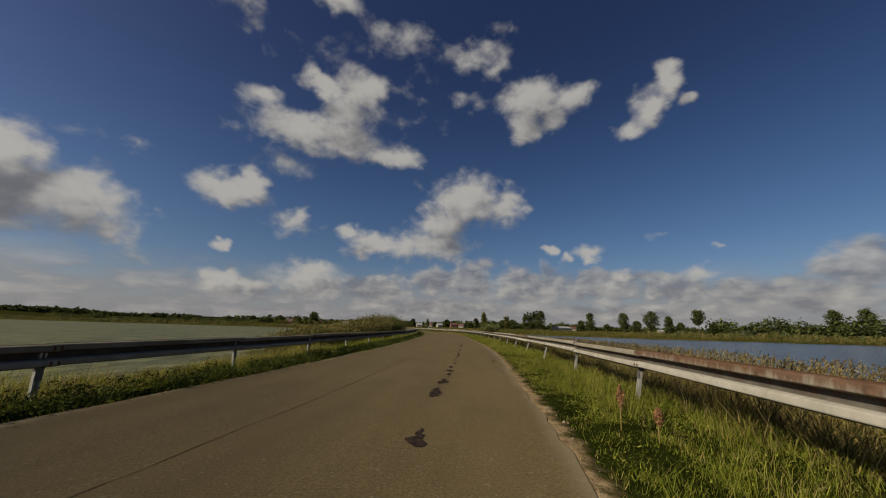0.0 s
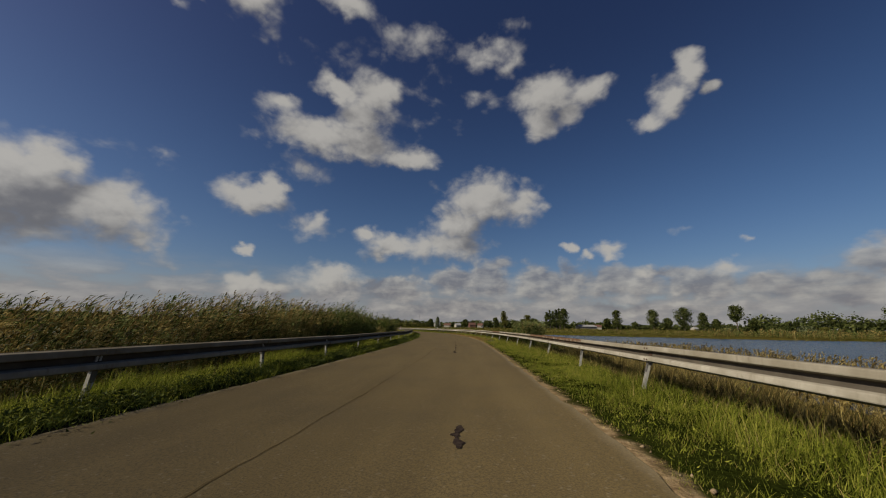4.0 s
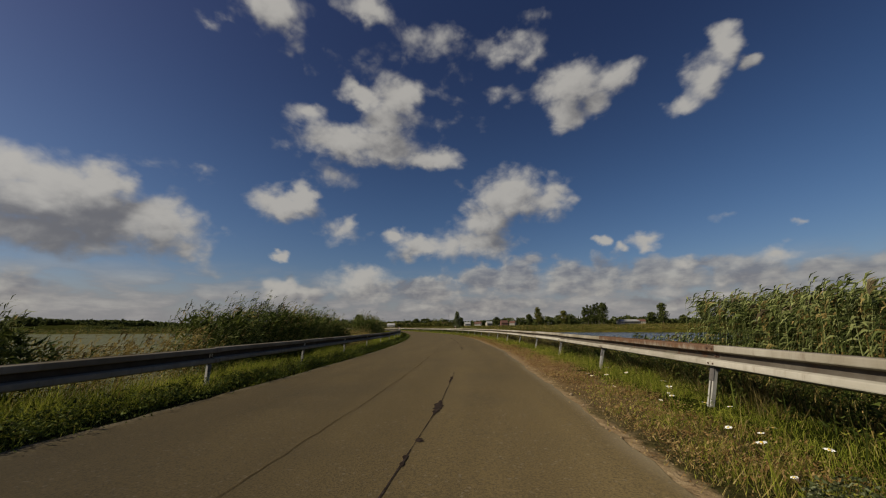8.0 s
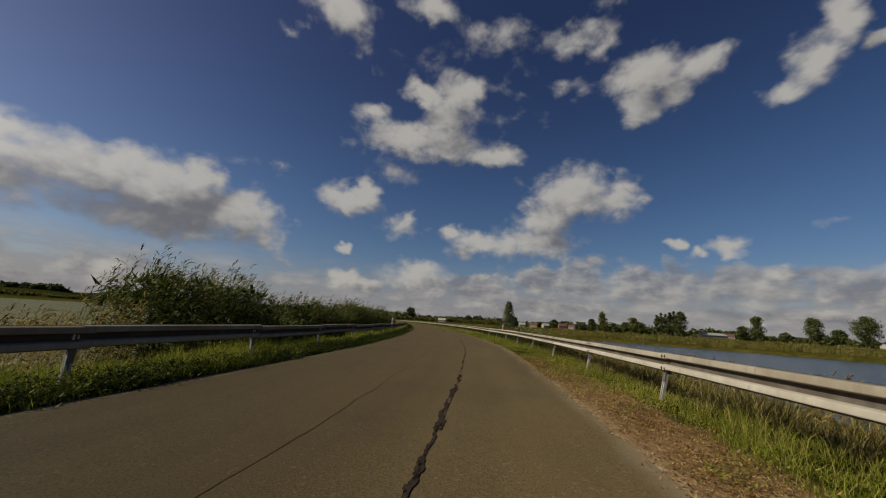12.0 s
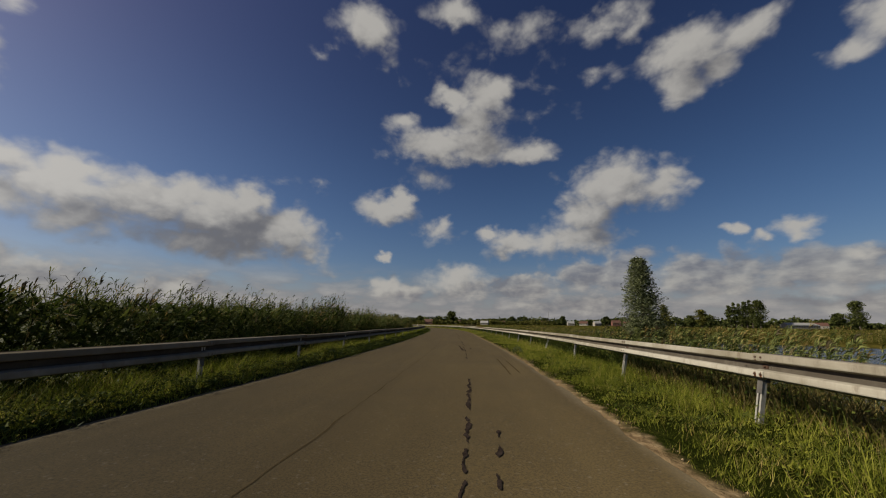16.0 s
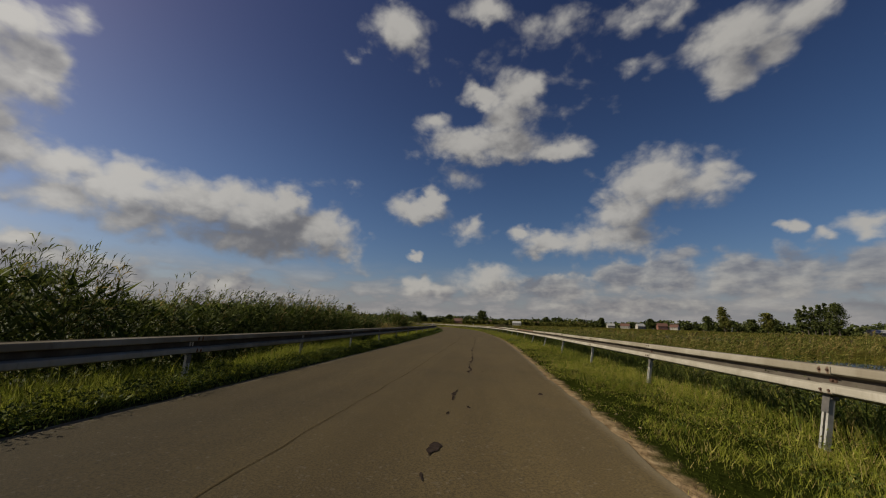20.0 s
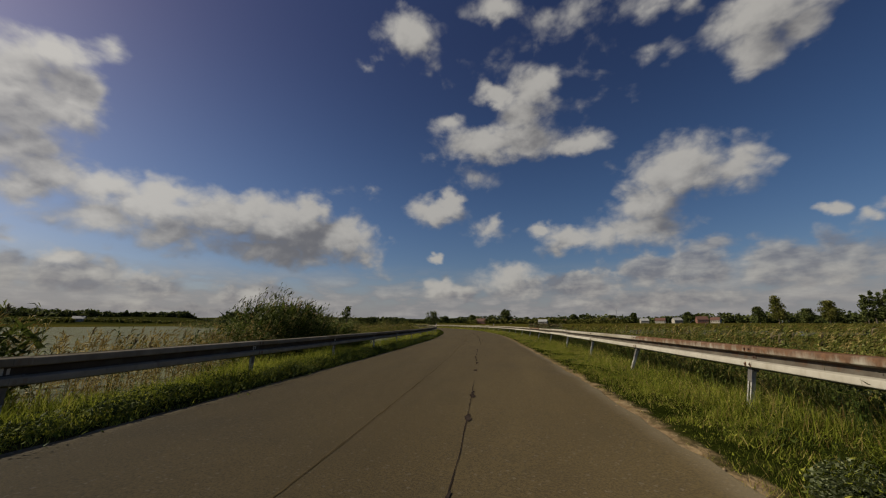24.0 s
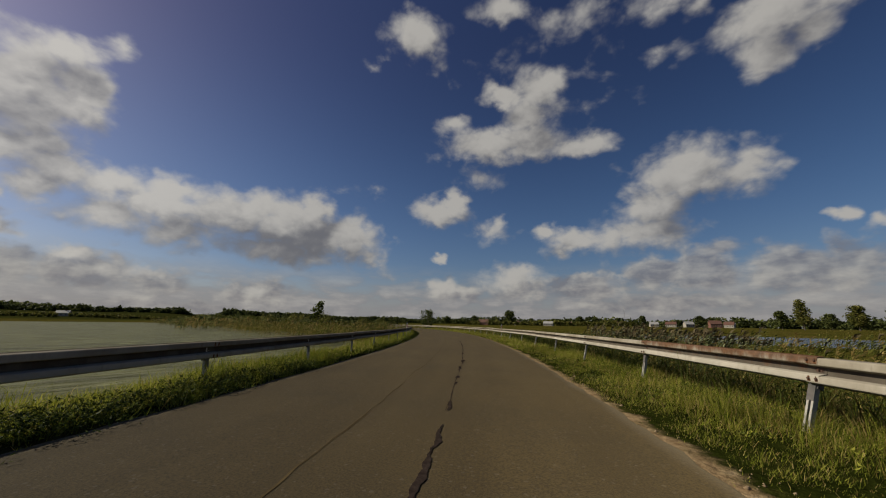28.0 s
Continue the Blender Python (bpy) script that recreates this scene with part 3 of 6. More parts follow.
def quick_mesh(name, verts, loops, counts, mats, index=None):
    """A large mesh from flat arrays: corners of all faces in a row, and how many corners each face has."""
    me = bpy.data.meshes.new(name)
    me.vertices.add(len(verts))
    me.vertices.foreach_set("co", np.ascontiguousarray(verts, np.float32).ravel())
    me.loops.add(len(loops))
    me.loops.foreach_set("vertex_index", np.ascontiguousarray(loops, np.int32))
    starts = np.concatenate([[0], np.cumsum(counts)[:-1]]).astype(np.int32)
    me.polygons.add(len(counts))
    me.polygons.foreach_set("loop_start", starts)
    if index is not None:
        me.polygons.foreach_set("material_index", np.ascontiguousarray(index, np.int32))
    for m in mats:
        me.materials.append(m)
    me.update(calc_edges=True)
    return me


def part(name, bm, mat, parent, label=""):
    me = bpy.data.meshes.new(name)
    bm.to_mesh(me)
    bm.free()
    me.materials.append(mat)
    ob = new(name, me)
    ob.parent = parent
    return tagged(ob, label)


def share(name, me, parent, m):
    ob = new(name, me)
    ob.parent = parent
    ob.matrix_local = m
    return ob


def box(bm, x0, x1, y0, y1, z0, z1):
    r = bmesh.ops.create_cube(bm, size=1.0)
    for v in r["verts"]:
        v.co = Vector(((x0 + x1) / 2 + v.co.x * (x1 - x0), (y0 + y1) / 2 + v.co.y * (y1 - y0), (z0 + z1) / 2 + v.co.z * (z1 - z0)))
    return r["verts"]


def rod(bm, a, b, r0, r1, n=7):
    a, b = Vector(a), Vector(b)
    r = bmesh.ops.create_cone(bm, segments=n, radius1=r0, radius2=r1, depth=(b - a).length, cap_ends=True)
    turn = (b - a).to_track_quat("Z", "Y").to_matrix().to_4x4()
    bmesh.ops.transform(bm, matrix=Matrix.Translation((a + b) / 2) @ turn, verts=r["verts"])


# ---- the road's line: metres along it, and its heading in degrees to the left of +y ----
LINE_S = (-200, 0, 10, 20, 30, 40, 50, 60, 70, 80, 91, 101, 112, 122, 133, 144, 155, 166, 178, 190, 260, 330, 420, 900)
LINE_H = (-9, -9, -5.1, -3.1, -1.8, -0.5, 1.2, 3.5, 6.4, 9.6, 13, 16.1, 18.7, 20.7, 22, 22.9, 23.6, 24.6, 26.8, 30, 48, 64, 72, 72)
ls = np.arange(-200, 900, 0.5)
lh = np.radians(np.interp(ls, LINE_S, LINE_H))
lh = np.convolve(np.pad(lh, 10, "edge"), np.ones(21) / 21, "valid")
lx, ly = np.cumsum(-np.sin(lh)) * 0.5, np.cumsum(np.cos(lh)) * 0.5
origin = int(np.argmin(abs(ls)))
lx, ly = lx - lx[origin] - 2.25, ly - ly[origin]


def at(s, lat):
    """The place s metres along the road and lat metres to the right of its middle (arrays too)."""
    h = np.interp(s, ls, lh)
    return np.interp(s, ls, lx) + lat * np.cos(h), np.interp(s, ls, ly) + lat * np.sin(h)


def along(x, y):
    """The road's own coordinates of places in the plan."""
    x, y = np.asarray(x, float).ravel(), np.asarray(y, float).ravel()
    s, lat = np.empty(len(x)), np.empty(len(x))
    for i in range(0, len(x), 4000):
        dx, dy = x[i:i + 4000, None] - lx[None, ::4], y[i:i + 4000, None] - ly[None, ::4]
        j = np.argmin(dx * dx + dy * dy, 1) * 4
        k = np.arange(len(j))
        ex, ey = dx[k, j // 4], dy[k, j // 4]
        s[i:i + 4000] = ls[j] - ex * np.sin(lh[j]) + ey * np.cos(lh[j])
        lat[i:i + 4000] = ex * np.cos(lh[j]) + ey * np.sin(lh[j])
    return s, lat


def step(v, a, b):
    f = np.clip((v - a) / (b - a), 0, 1)
    return f * f * (3 - 2 * f)


def wavy(x, y, k, seed=0.0):
    return (np.sin(x * k + 1.3 + seed) * np.cos(y * k * 1.27 + 0.4 + seed * 2) + 0.5 * np.sin(x * k * 2.3 + y * k * 1.9 + seed * 3)) / 1.5


WATER = -1.1
# where the asphalt ends on the right: it was laid unevenly
EDGE_S = (-20, 3, 9, 15, 21, 36, 47, 54, 61, 68, 74, 81, 90, 97.5, 101, 107, 113, 120, 131.5, 137.5, 144, 152, 160, 166, 171, 176, 190)
EDGE_L = (2.95, 2.95, 2.88, 3.0, 3.0, 2.79, 2.8, 2.96, 2.88, 3.04, 2.9, 3.08, 3.2, 3.34, 3.2, 2.92, 2.85, 2.78, 2.66, 2.68, 2.85, 3.03, 3.02, 2.92, 2.8, 2.84, 2.95)


def rim(s):
    """How much farther than 2.95 m from the middle the asphalt reaches on the right."""
    return np.interp(s, EDGE_S, EDGE_L) - 2.95



def height(x, y, s, lat):
    """The lie of the land: the causeway, the beds of both lakes, the marsh, the low fields and the hills behind."""
    bumpy = 0.035 * wavy(x, y, 2.1) + 0.025 * wavy(x, y, 5.3, 2.0)
    out = np.where(lat > 0, lat - rim(s) * (1 - step(lat, 3.4, 4.2)), -lat)
    bank_l = -0.024 - 1.5 * step(out, 4.6, 8.2)
    bank_r = -0.024 - 0.045 * step(out, 3.8, 5.4) - 0.97 * step(out, 5.4, 9.8)
    z = np.where(lat < 0, bank_l, bank_r) + bumpy * step(out, 3.0, 3.6)
    # left lake: to a shore 400 m off and to a spit at its far end
    north = 204 + 0.30 * (-60 - x) + 6 * wavy(x, y, 0.05)
    in_left = step(-lat, 8.0, 11.0) * step(x, -425 + 14 * wavy(x, y, 0.02), -395) * step(north - y, -2, 9)
    far_y = np.interp(x, (-60, -10, 20, 40, 75, 127, 157, 300, 600, 1200), (150, 172, 168, 158, 131, 118, 99, 40, -60, -200)) + 2.5 * wavy(x, y, 0.11)
    in_right = step(lat, 11.5, 17.0) * step(far_y - y, -1.0, 4.0)
    pond = 1 - step(np.hypot((x + 14) / 28, (y - 262) / 36), 0.85, 1.1)
    lake = np.clip(np.maximum(np.maximum(in_left, in_right), pond * (lat > 20)), 0, 1)
    far = step(out, 9.0, 40.0)
    field = np.where(lat > 0, -0.62 - 0.13 * step(y, 190, 230) + 0.4 * step(y, 310, 420), -0.5) + 0.25 * wavy(x, y, 0.08)
    dist = np.hypot(x + 60, y - 120)
    hill = 23 * step(-x, 430, 900) * (0.75 + 0.25 * wavy(x, y, 0.006)) + 3 * step(y, 420, 1200) + 3 * step(x, 420, 1200)
    land = z * (1 - far) + (field + hill) * far
    on_spit = (lat < 0) & (y > north - 12)
    land = np.where(on_spit & (out > 6), np.maximum(land, -0.75), land)
    land = land * (1 - lake) + (WATER - 0.9) * lake
    return np.where(out < 2.2, -0.07, land)


# ---- the ground, one sheet out to the horizon ----


def axis_of(lo, hi, fine, end, grow=1.16):
    mid = np.arange(lo, hi + fine / 2, fine)
    reach, d = [], fine
    while sum(reach) < end:
        d *= grow
        reach.append(d)
    reach = np.cumsum(reach)
    return np.concatenate([(lo - reach)[::-1], mid, hi + reach])


def build_ground():
    gx, gy = axis_of(-78, 34, 0.62, 3200), axis_of(-14, 236, 0.95, 3200)
    x, y = np.meshgrid(gx, gy)
    n, m = x.shape
    x, y = x.ravel(), y.ravel()
    s, lat = along(x, y)
    z = height(x, y, s, lat)
    i = np.arange(n * m).reshape(n, m)
    quads = np.stack([i[:-1, :-1], i[:-1, 1:], i[1:, 1:], i[1:, :-1]], -1).reshape(-1, 4)
    me = quick_mesh("ground", np.stack([x, y, z], 1), quads.ravel(), np.full(len(quads), 4), [GROUND])
    uv = me.uv_layers.new(name="way")
    lat = np.where(lat > 0, lat - rim(s), lat)
    flat_ = np.stack([s[quads.ravel()], lat[quads.ravel()]], 1).astype(np.float32)
    uv.data.foreach_set("uv", flat_.ravel())
    me.shade_smooth()
    tagged(new("ground", me), "grassy causeway verge with sandy edges and low marshland", "ground", kind="structure")


build_ground()


def ground_z(s, lat):
    x, y = at(s, lat)
    return x, y, height(x, y, s, lat)


def build_water():
    for name, mat, xs, ys, lab in (("water_west", WATER_L, (-900, -6), (-900, 420), "choppy grey-green lake water"),
                                   ("water_east", WATER_R, (6, 900), (-900, 420), "rippled blue lake water")):
        bm = bmesh.new()
        n = 24
        grid = [[None] * (n + 1) for _ in range(n + 1)]
        for i in range(n + 1):
            for j in range(n + 1):
                y_ = ys[0] + (ys[1] - ys[0]) * j / n
                mid_x = float(np.interp(y_, ly[:-400], lx[:-400]))
                a_, b_ = (xs[0], mid_x - 2.5) if xs[0] < 0 and name.endswith("west") else (mid_x + 2.5, xs[1])
                grid[i][j] = bm.verts.new((a_ + (b_ - a_) * i / n, y_, WATER))
        for i in range(n):
            for j in range(n):
                bm.faces.new((grid[i][j], grid[i + 1][j], grid[i + 1][j + 1], grid[i][j + 1]))
        me = bpy.data.meshes.new(name)
        bm.to_mesh(me)
        bm.free()
        me.materials.append(mat)
        tagged(new(name, me), lab, "water", kind="structure")


build_water()

# ---- the road ----


def build_road():
    s = np.concatenate([np.arange(-60, 215, 0.35), np.arange(215, 520, 2.0)])
    lats = np.array([-3.0, -2.955, -2.945, -2.6, -1.1, 0.0, 1.1, 2.3, 2.945, 2.955, 3.0])
    zs = np.array([-0.12, -0.016, -0.013, -0.006, 0.012, 0.018, 0.012, -0.001, -0.013, -0.016, -0.12])
    verts, uvs = [], []
    for si in s:
        rag_l = 0.018 * math.sin(si * 1.7) + 0.02 * math.sin(si * 4.1 + 1) + 0.022 * math.sin(si * 9.3)
        rag_r = float(rim(si)) + 0.018 * math.sin(si * 1.3 + 2) + 0.02 * math.sin(si * 3.7) + 0.022 * math.sin(si * 8.1 + 1)
        for k, (l, z) in enumerate(zip(lats, zs)):
            l = l + (rag_l if k < 3 else rag_r if k > 7 else 0.0)
            x, y = at(si, l)
            verts.append((float(x), float(y), float(z)))
            uvs.append((si, l - (float(rim(si)) if k > 7 else 0.0)))
    w = len(lats)
    faces = [(i * w + k, i * w + k + 1, (i + 1) * w + k + 1, (i + 1) * w + k) for i in range(len(s) - 1) for k in range(w - 1)]
    me = mesh_of("road", verts, faces, [ASPHALT], True)
    uv = me.uv_layers.new(name="way")
    for loop in me.loops:
        uv.data[loop.index].uv = uvs[loop.vertex_index]
    return tagged(new("road", me), "worn grey-brown asphalt country road with patched cracks", "road", kind="structure")


road = build_road()


def crown(lat):
    return float(np.interp(abs(lat), (0, 1.1, 2.2, 2.9), (0.018, 0.012, 0.0, -0.012)))


CRACK_S = (0, 17, 25, 34, 40, 50, 56, 75, 101, 112, 120, 132, 150, 155, 162, 170, 180)
CRACK_L = (1.45, 1.3, 1.27, 1.05, 0.77, 0.75, 0.97, 1.12, 1.3, 1.15, 1.0, 0.81, 0.95, 1.0, 0.8, 0.63, 0.57)
JOINT_S, JOINT_L = (0, 39, 74, 106, 112, 131, 154, 178), (-0.39, -0.33, 0.03, -0.2, -0.37, -0.5, -0.1, -0.4)


def crack_at(s):
    return np.interp(s, CRACK_S, CRACK_L)


def build_seam(name, s0, s1, lat, width, wander, mat, label, seed):
    """A joint or a crack that runs along the road, wandering, thin in places."""
    r = np.random.default_rng(seed)
    s = np.arange(s0, s1, 0.11)
    drift = np.convolve(r.normal(0, 1, len(s) + 30), np.ones(31) / 31, "valid") * wander * 4 + np.convolve(r.normal(0, 1, len(s) + 4), np.ones(5) / 5, "valid") * wander * 0.35
    wide = width * np.clip(0.5 + 1.2 * abs(np.convolve(r.normal(0, 1, len(s) + 8), np.ones(9) / 9, "valid")) * 2, 0.35, 2.2)
    verts, faces = [], []
    line = lat + (crack_at(s) if name == "sealed_crack" else np.interp(s, JOINT_S, JOINT_L))
    for si, d, wi, la in zip(s, drift, wide, line):
        for side in (-1, 1):
            x, y = at(si, la + d + side * wi / 2)
            verts.append((float(x), float(y), crown(la + d) + 0.004))
    for i in range(len(s) - 1):
        faces.append((2 * i, 2 * i + 1, 2 * i + 3, 2 * i + 2))
    ob = new(name, mesh_of(name, verts, faces, [mat]))
    ob.parent = road
    tagged(ob, label)


BITUMEN_RNG = np.random.default_rng(11)


def bitumen(s0, l0, s1, l1, wide):
    """One dab of bitumen on the crack, drawn out from one place to another, with a ragged rim."""
    r = BITUMEN_RNG
    n = max(9, int((s1 - s0) / 0.035) + 6)
    f = np.linspace(0, 1, n)
    rough_a, rough_b = (np.convolve(r.normal(0, 1, n + 2), np.ones(3) / 3, "valid") for _ in range(2))
    body = np.clip(np.sin(np.pi * np.clip(f * 0.96 + 0.02, 0, 1)) ** 0.45, 0.05, 1)
    lump = np.clip(0.8 + 0.5 * np.interp(f, np.linspace(0, 1, max(3, n // 7)), r.normal(0, 1, max(3, n // 7))), 0.3, 1.5)
    grow = max(0.0, 0.10 - (s1 - s0)) / 2
    s = s0 - grow + (s1 - s0 + 2 * grow) * f
    mid = l0 + (l1 - l0) * f + 0.012 * np.sin(s * 9.0)
    left_, right_ = mid - wide / 2 * body * np.clip(lump + 0.55 * rough_a, 0.15, 2), mid + wide / 2 * body * np.clip(lump + 0.55 * rough_b, 0.15, 2)
    verts = []
    for si, a, b in zip(s, left_, right_):
        for l in (a, b):
            x, y = at(si, l)
            verts.append((float(x), float(y), crown(l) + 0.0075))
    faces = [(2 * i, 2 * i + 1, 2 * i + 3, 2 * i + 2) for i in range(n - 1)]
    ob = new("bitumen_patch", mesh_of("bitumen_patch", verts, faces, [BITUMEN]))
    ob.parent = road


build_seam("lane_joint", -6, 215, 0.0, 0.012, 0.03, JOINT, "narrow dark paving joint", 3)
for k, over in enumerate((2.47, 2.70)):
    build_seam("tyre_mark", 112.6 + 0.4 * k, 116.3 - 0.5 * k, over, 0.045, 0.012, JOINT, "faint dark tyre mark", 17 + k)
for k, (s0_, s1_) in enumerate(((53, 60), (79, 100), (116, 131), (145, 159), (178, 200))):
    build_seam("sealed_crack", s0_, s1_, 0.0, 0.009, 0.010, BITUMEN, "crack filled with bitumen", 4 + k)
    at_ = s0_
    while at_ < s1_ - 1.2:
        long_ = float(BITUMEN_RNG.uniform(0.1, 1.1))
        mid_ = float(crack_at(at_)) + float(BITUMEN_RNG.normal(0, 0.02))
        bitumen(at_, mid_, at_ + long_, mid_, float(BITUMEN_RNG.uniform(0.04, 0.10)))
        at_ += long_ + float(BITUMEN_RNG.uniform(0.2, 1.8))
bitumen(8.55, 1.34, 8.66, 1.32, 0.06)
bitumen(8.66, 1.38, 8.75, 1.36, 0.03)
bitumen(8.78, 1.33, 9.23, 1.34, 0.08)
bitumen(9.14, 1.62, 9.17, 1.62, 0.04)
bitumen(9.50, 1.34, 9.91, 1.27, 0.18)
bitumen(10.35, 1.29, 10.79, 1.25, 0.15)
bitumen(11.38, 1.33, 11.58, 1.31, 0.09)
bitumen(11.74, 1.33, 11.93, 1.31, 0.10)
bitumen(12.48, 1.65, 12.64, 1.65, 0.08)
bitumen(12.65, 1.27, 12.87, 1.25, 0.13)
bitumen(12.88, 2.59, 13.12, 2.62, 0.12)
bitumen(13.98, 1.32, 16.74, 1.30, 0.09)
bitumen(18.02, 1.32, 19.20, 1.33, 0.09)
bitumen(20.66, 1.26, 20.88, 1.25, 0.12)
bitumen(21.05, 1.28, 21.39, 1.27, 0.10)
bitumen(21.60, 1.27, 21.91, 1.27, 0.10)
bitumen(21.80, 1.40, 24.53, 1.45, 0.10)
bitumen(24.05, 1.32, 24.36, 1.32, 0.13)
bitumen(24.97, 1.27, 25.23, 1.28, 0.13)
bitumen(27.41, 1.30, 28.18, 1.30, 0.13)
bitumen(39.69, 0.80, 40.62, 0.73, 0.10)
bitumen(40.54, 0.75, 41.37, 0.79, 0.07)
bitumen(41.66, 0.81, 42.21, 0.75, 0.08)
bitumen(42.55, 0.71, 43.85, 0.75, 0.04)
bitumen(43.63, 0.77, 44.54, 0.72, 0.08)
bitumen(45.40, 0.72, 48.01, 0.75, 0.08)
bitumen(50.81, 0.72, 52.82, 0.71, 0.07)
bitumen(68.18, 1.14, 68.48, 1.16, 0.08)
bitumen(68.59, 1.18, 68.65, 1.18, 0.03)
bitumen(69.32, 1.18, 69.68, 1.16, 0.08)
bitumen(69.48, 2.51, 69.58, 2.53, 0.10)
bitumen(69.85, 1.17, 70.45, 1.13, 0.08)
bitumen(71.19, 1.18, 71.48, 1.17, 0.07)
bitumen(71.44, 1.47, 71.58, 1.47, 0.03)
bitumen(72.18, 1.15, 72.41, 1.15, 0.05)
bitumen(73.08, 1.42, 73.28, 1.42, 0.03)
bitumen(74.09, 1.14, 75.01, 1.10, 0.05)
bitumen(74.26, 1.48, 74.34, 1.49, 0.03)
bitumen(75.01, 1.12, 75.86, 1.11, 0.06)
bitumen(76.04, 1.13, 77.27, 1.13, 0.05)
bitumen(76.91, 1.45, 77.21, 1.46, 0.04)
bitumen(77.27, 1.13, 78.61, 1.18, 0.03)
bitumen(80.35, 1.15, 84.23, 1.14, 0.05)
bitumen(100.37, 1.32, 100.97, 1.27, 0.08)
bitumen(100.98, 1.30, 101.32, 1.32, 0.04)
bitumen(101.94, 1.36, 102.12, 1.36, 0.04)
bitumen(102.39, 1.36, 102.52, 1.35, 0.05)
bitumen(102.84, 1.36, 102.93, 1.36, 0.03)
bitumen(103.39, 0.73, 103.49, 0.72, 0.03)
bitumen(103.69, 1.35, 104.14, 1.38, 0.05)
bitumen(131.52, 0.81, 131.66, 0.79, 0.03)
bitumen(131.99, 0.78, 132.34, 0.80, 0.08)
bitumen(133.36, 0.79, 133.51, 0.80, 0.04)
bitumen(133.75, 1.06, 133.85, 1.06, 0.05)
bitumen(134.18, 0.78, 134.97, 0.80, 0.09)
bitumen(134.99, 2.15, 135.14, 2.18, 0.09)
bitumen(137.07, 0.93, 137.43, 0.92, 0.06)
bitumen(137.33, 0.94, 137.64, 0.95, 0.06)
bitumen(137.43, 1.24, 137.52, 1.24, 0.06)
bitumen(137.49, 0.97, 138.55, 0.88, 0.06)
bitumen(138.74, 0.87, 138.92, 0.92, 0.06)
bitumen(139.13, 0.91, 139.97, 0.93, 0.07)
bitumen(140.25, 0.94, 141.45, 0.92, 0.06)
bitumen(141.84, 0.92, 142.53, 0.89, 0.05)
bitumen(143.38, 0.88, 144.72, 0.83, 0.05)
bitumen(160.32, 0.85, 160.59, 0.83, 0.08)
bitumen(161.10, 1.06, 161.20, 1.06, 0.03)
bitumen(161.35, 1.09, 161.40, 1.09, 0.03)
bitumen(161.71, 0.81, 162.20, 0.77, 0.08)
bitumen(162.38, 0.76, 164.14, 0.65, 0.05)
bitumen(164.14, 0.98, 164.38, 0.98, 0.09)
bitumen(164.70, 0.66, 165.06, 0.64, 0.05)
bitumen(165.91, 0.65, 167.78, 0.58, 0.04)
bitumen(170.51, 0.68, 170.84, 0.67, 0.04)
bitumen(170.87, 0.67, 171.33, 0.66, 0.06)
bitumen(171.19, 1.88, 171.27, 1.91, 0.03)
bitumen(171.34, 0.68, 171.60, 0.67, 0.03)
bitumen(172.01, 0.69, 172.32, 0.68, 0.06)
bitumen(172.57, 0.66, 172.97, 0.63, 0.04)
bitumen(172.98, 0.66, 174.30, 0.61, 0.05)
bitumen(175.10, 0.80, 175.37, 0.80, 0.07)
bitumen(175.18, 0.59, 177.35, 0.61, 0.05)
bitumen(107.99, 1.53, 108.23, 1.53, 0.07)
bitumen(107.46, 1.49, 107.77, 1.50, 0.06)
bitumen(106.87, 1.46, 107.13, 1.45, 0.05)
bitumen(109.06, 1.19, 111.69, 1.16, 0.07)
bitumen(107.79, 1.21, 108.76, 1.19, 0.07)
bitumen(107.09, 1.21, 107.62, 1.20, 0.06)
bitumen(106.69, 1.21, 106.98, 1.21, 0.06)
bitumen(120.97, 1.28, 121.34, 1.28, 0.06)
bitumen(120.47, 1.27, 120.78, 1.26, 0.07)
bitumen(119.11, 0.94, 123.25, 0.71, 0.07)
bitumen(3.80, 1.53, 4.41, 1.44, 0.14)
bitumen(6.16, 1.32, 7.09, 1.29, 0.20)
bitumen(7.42, 1.29, 8.20, 1.33, 0.15)

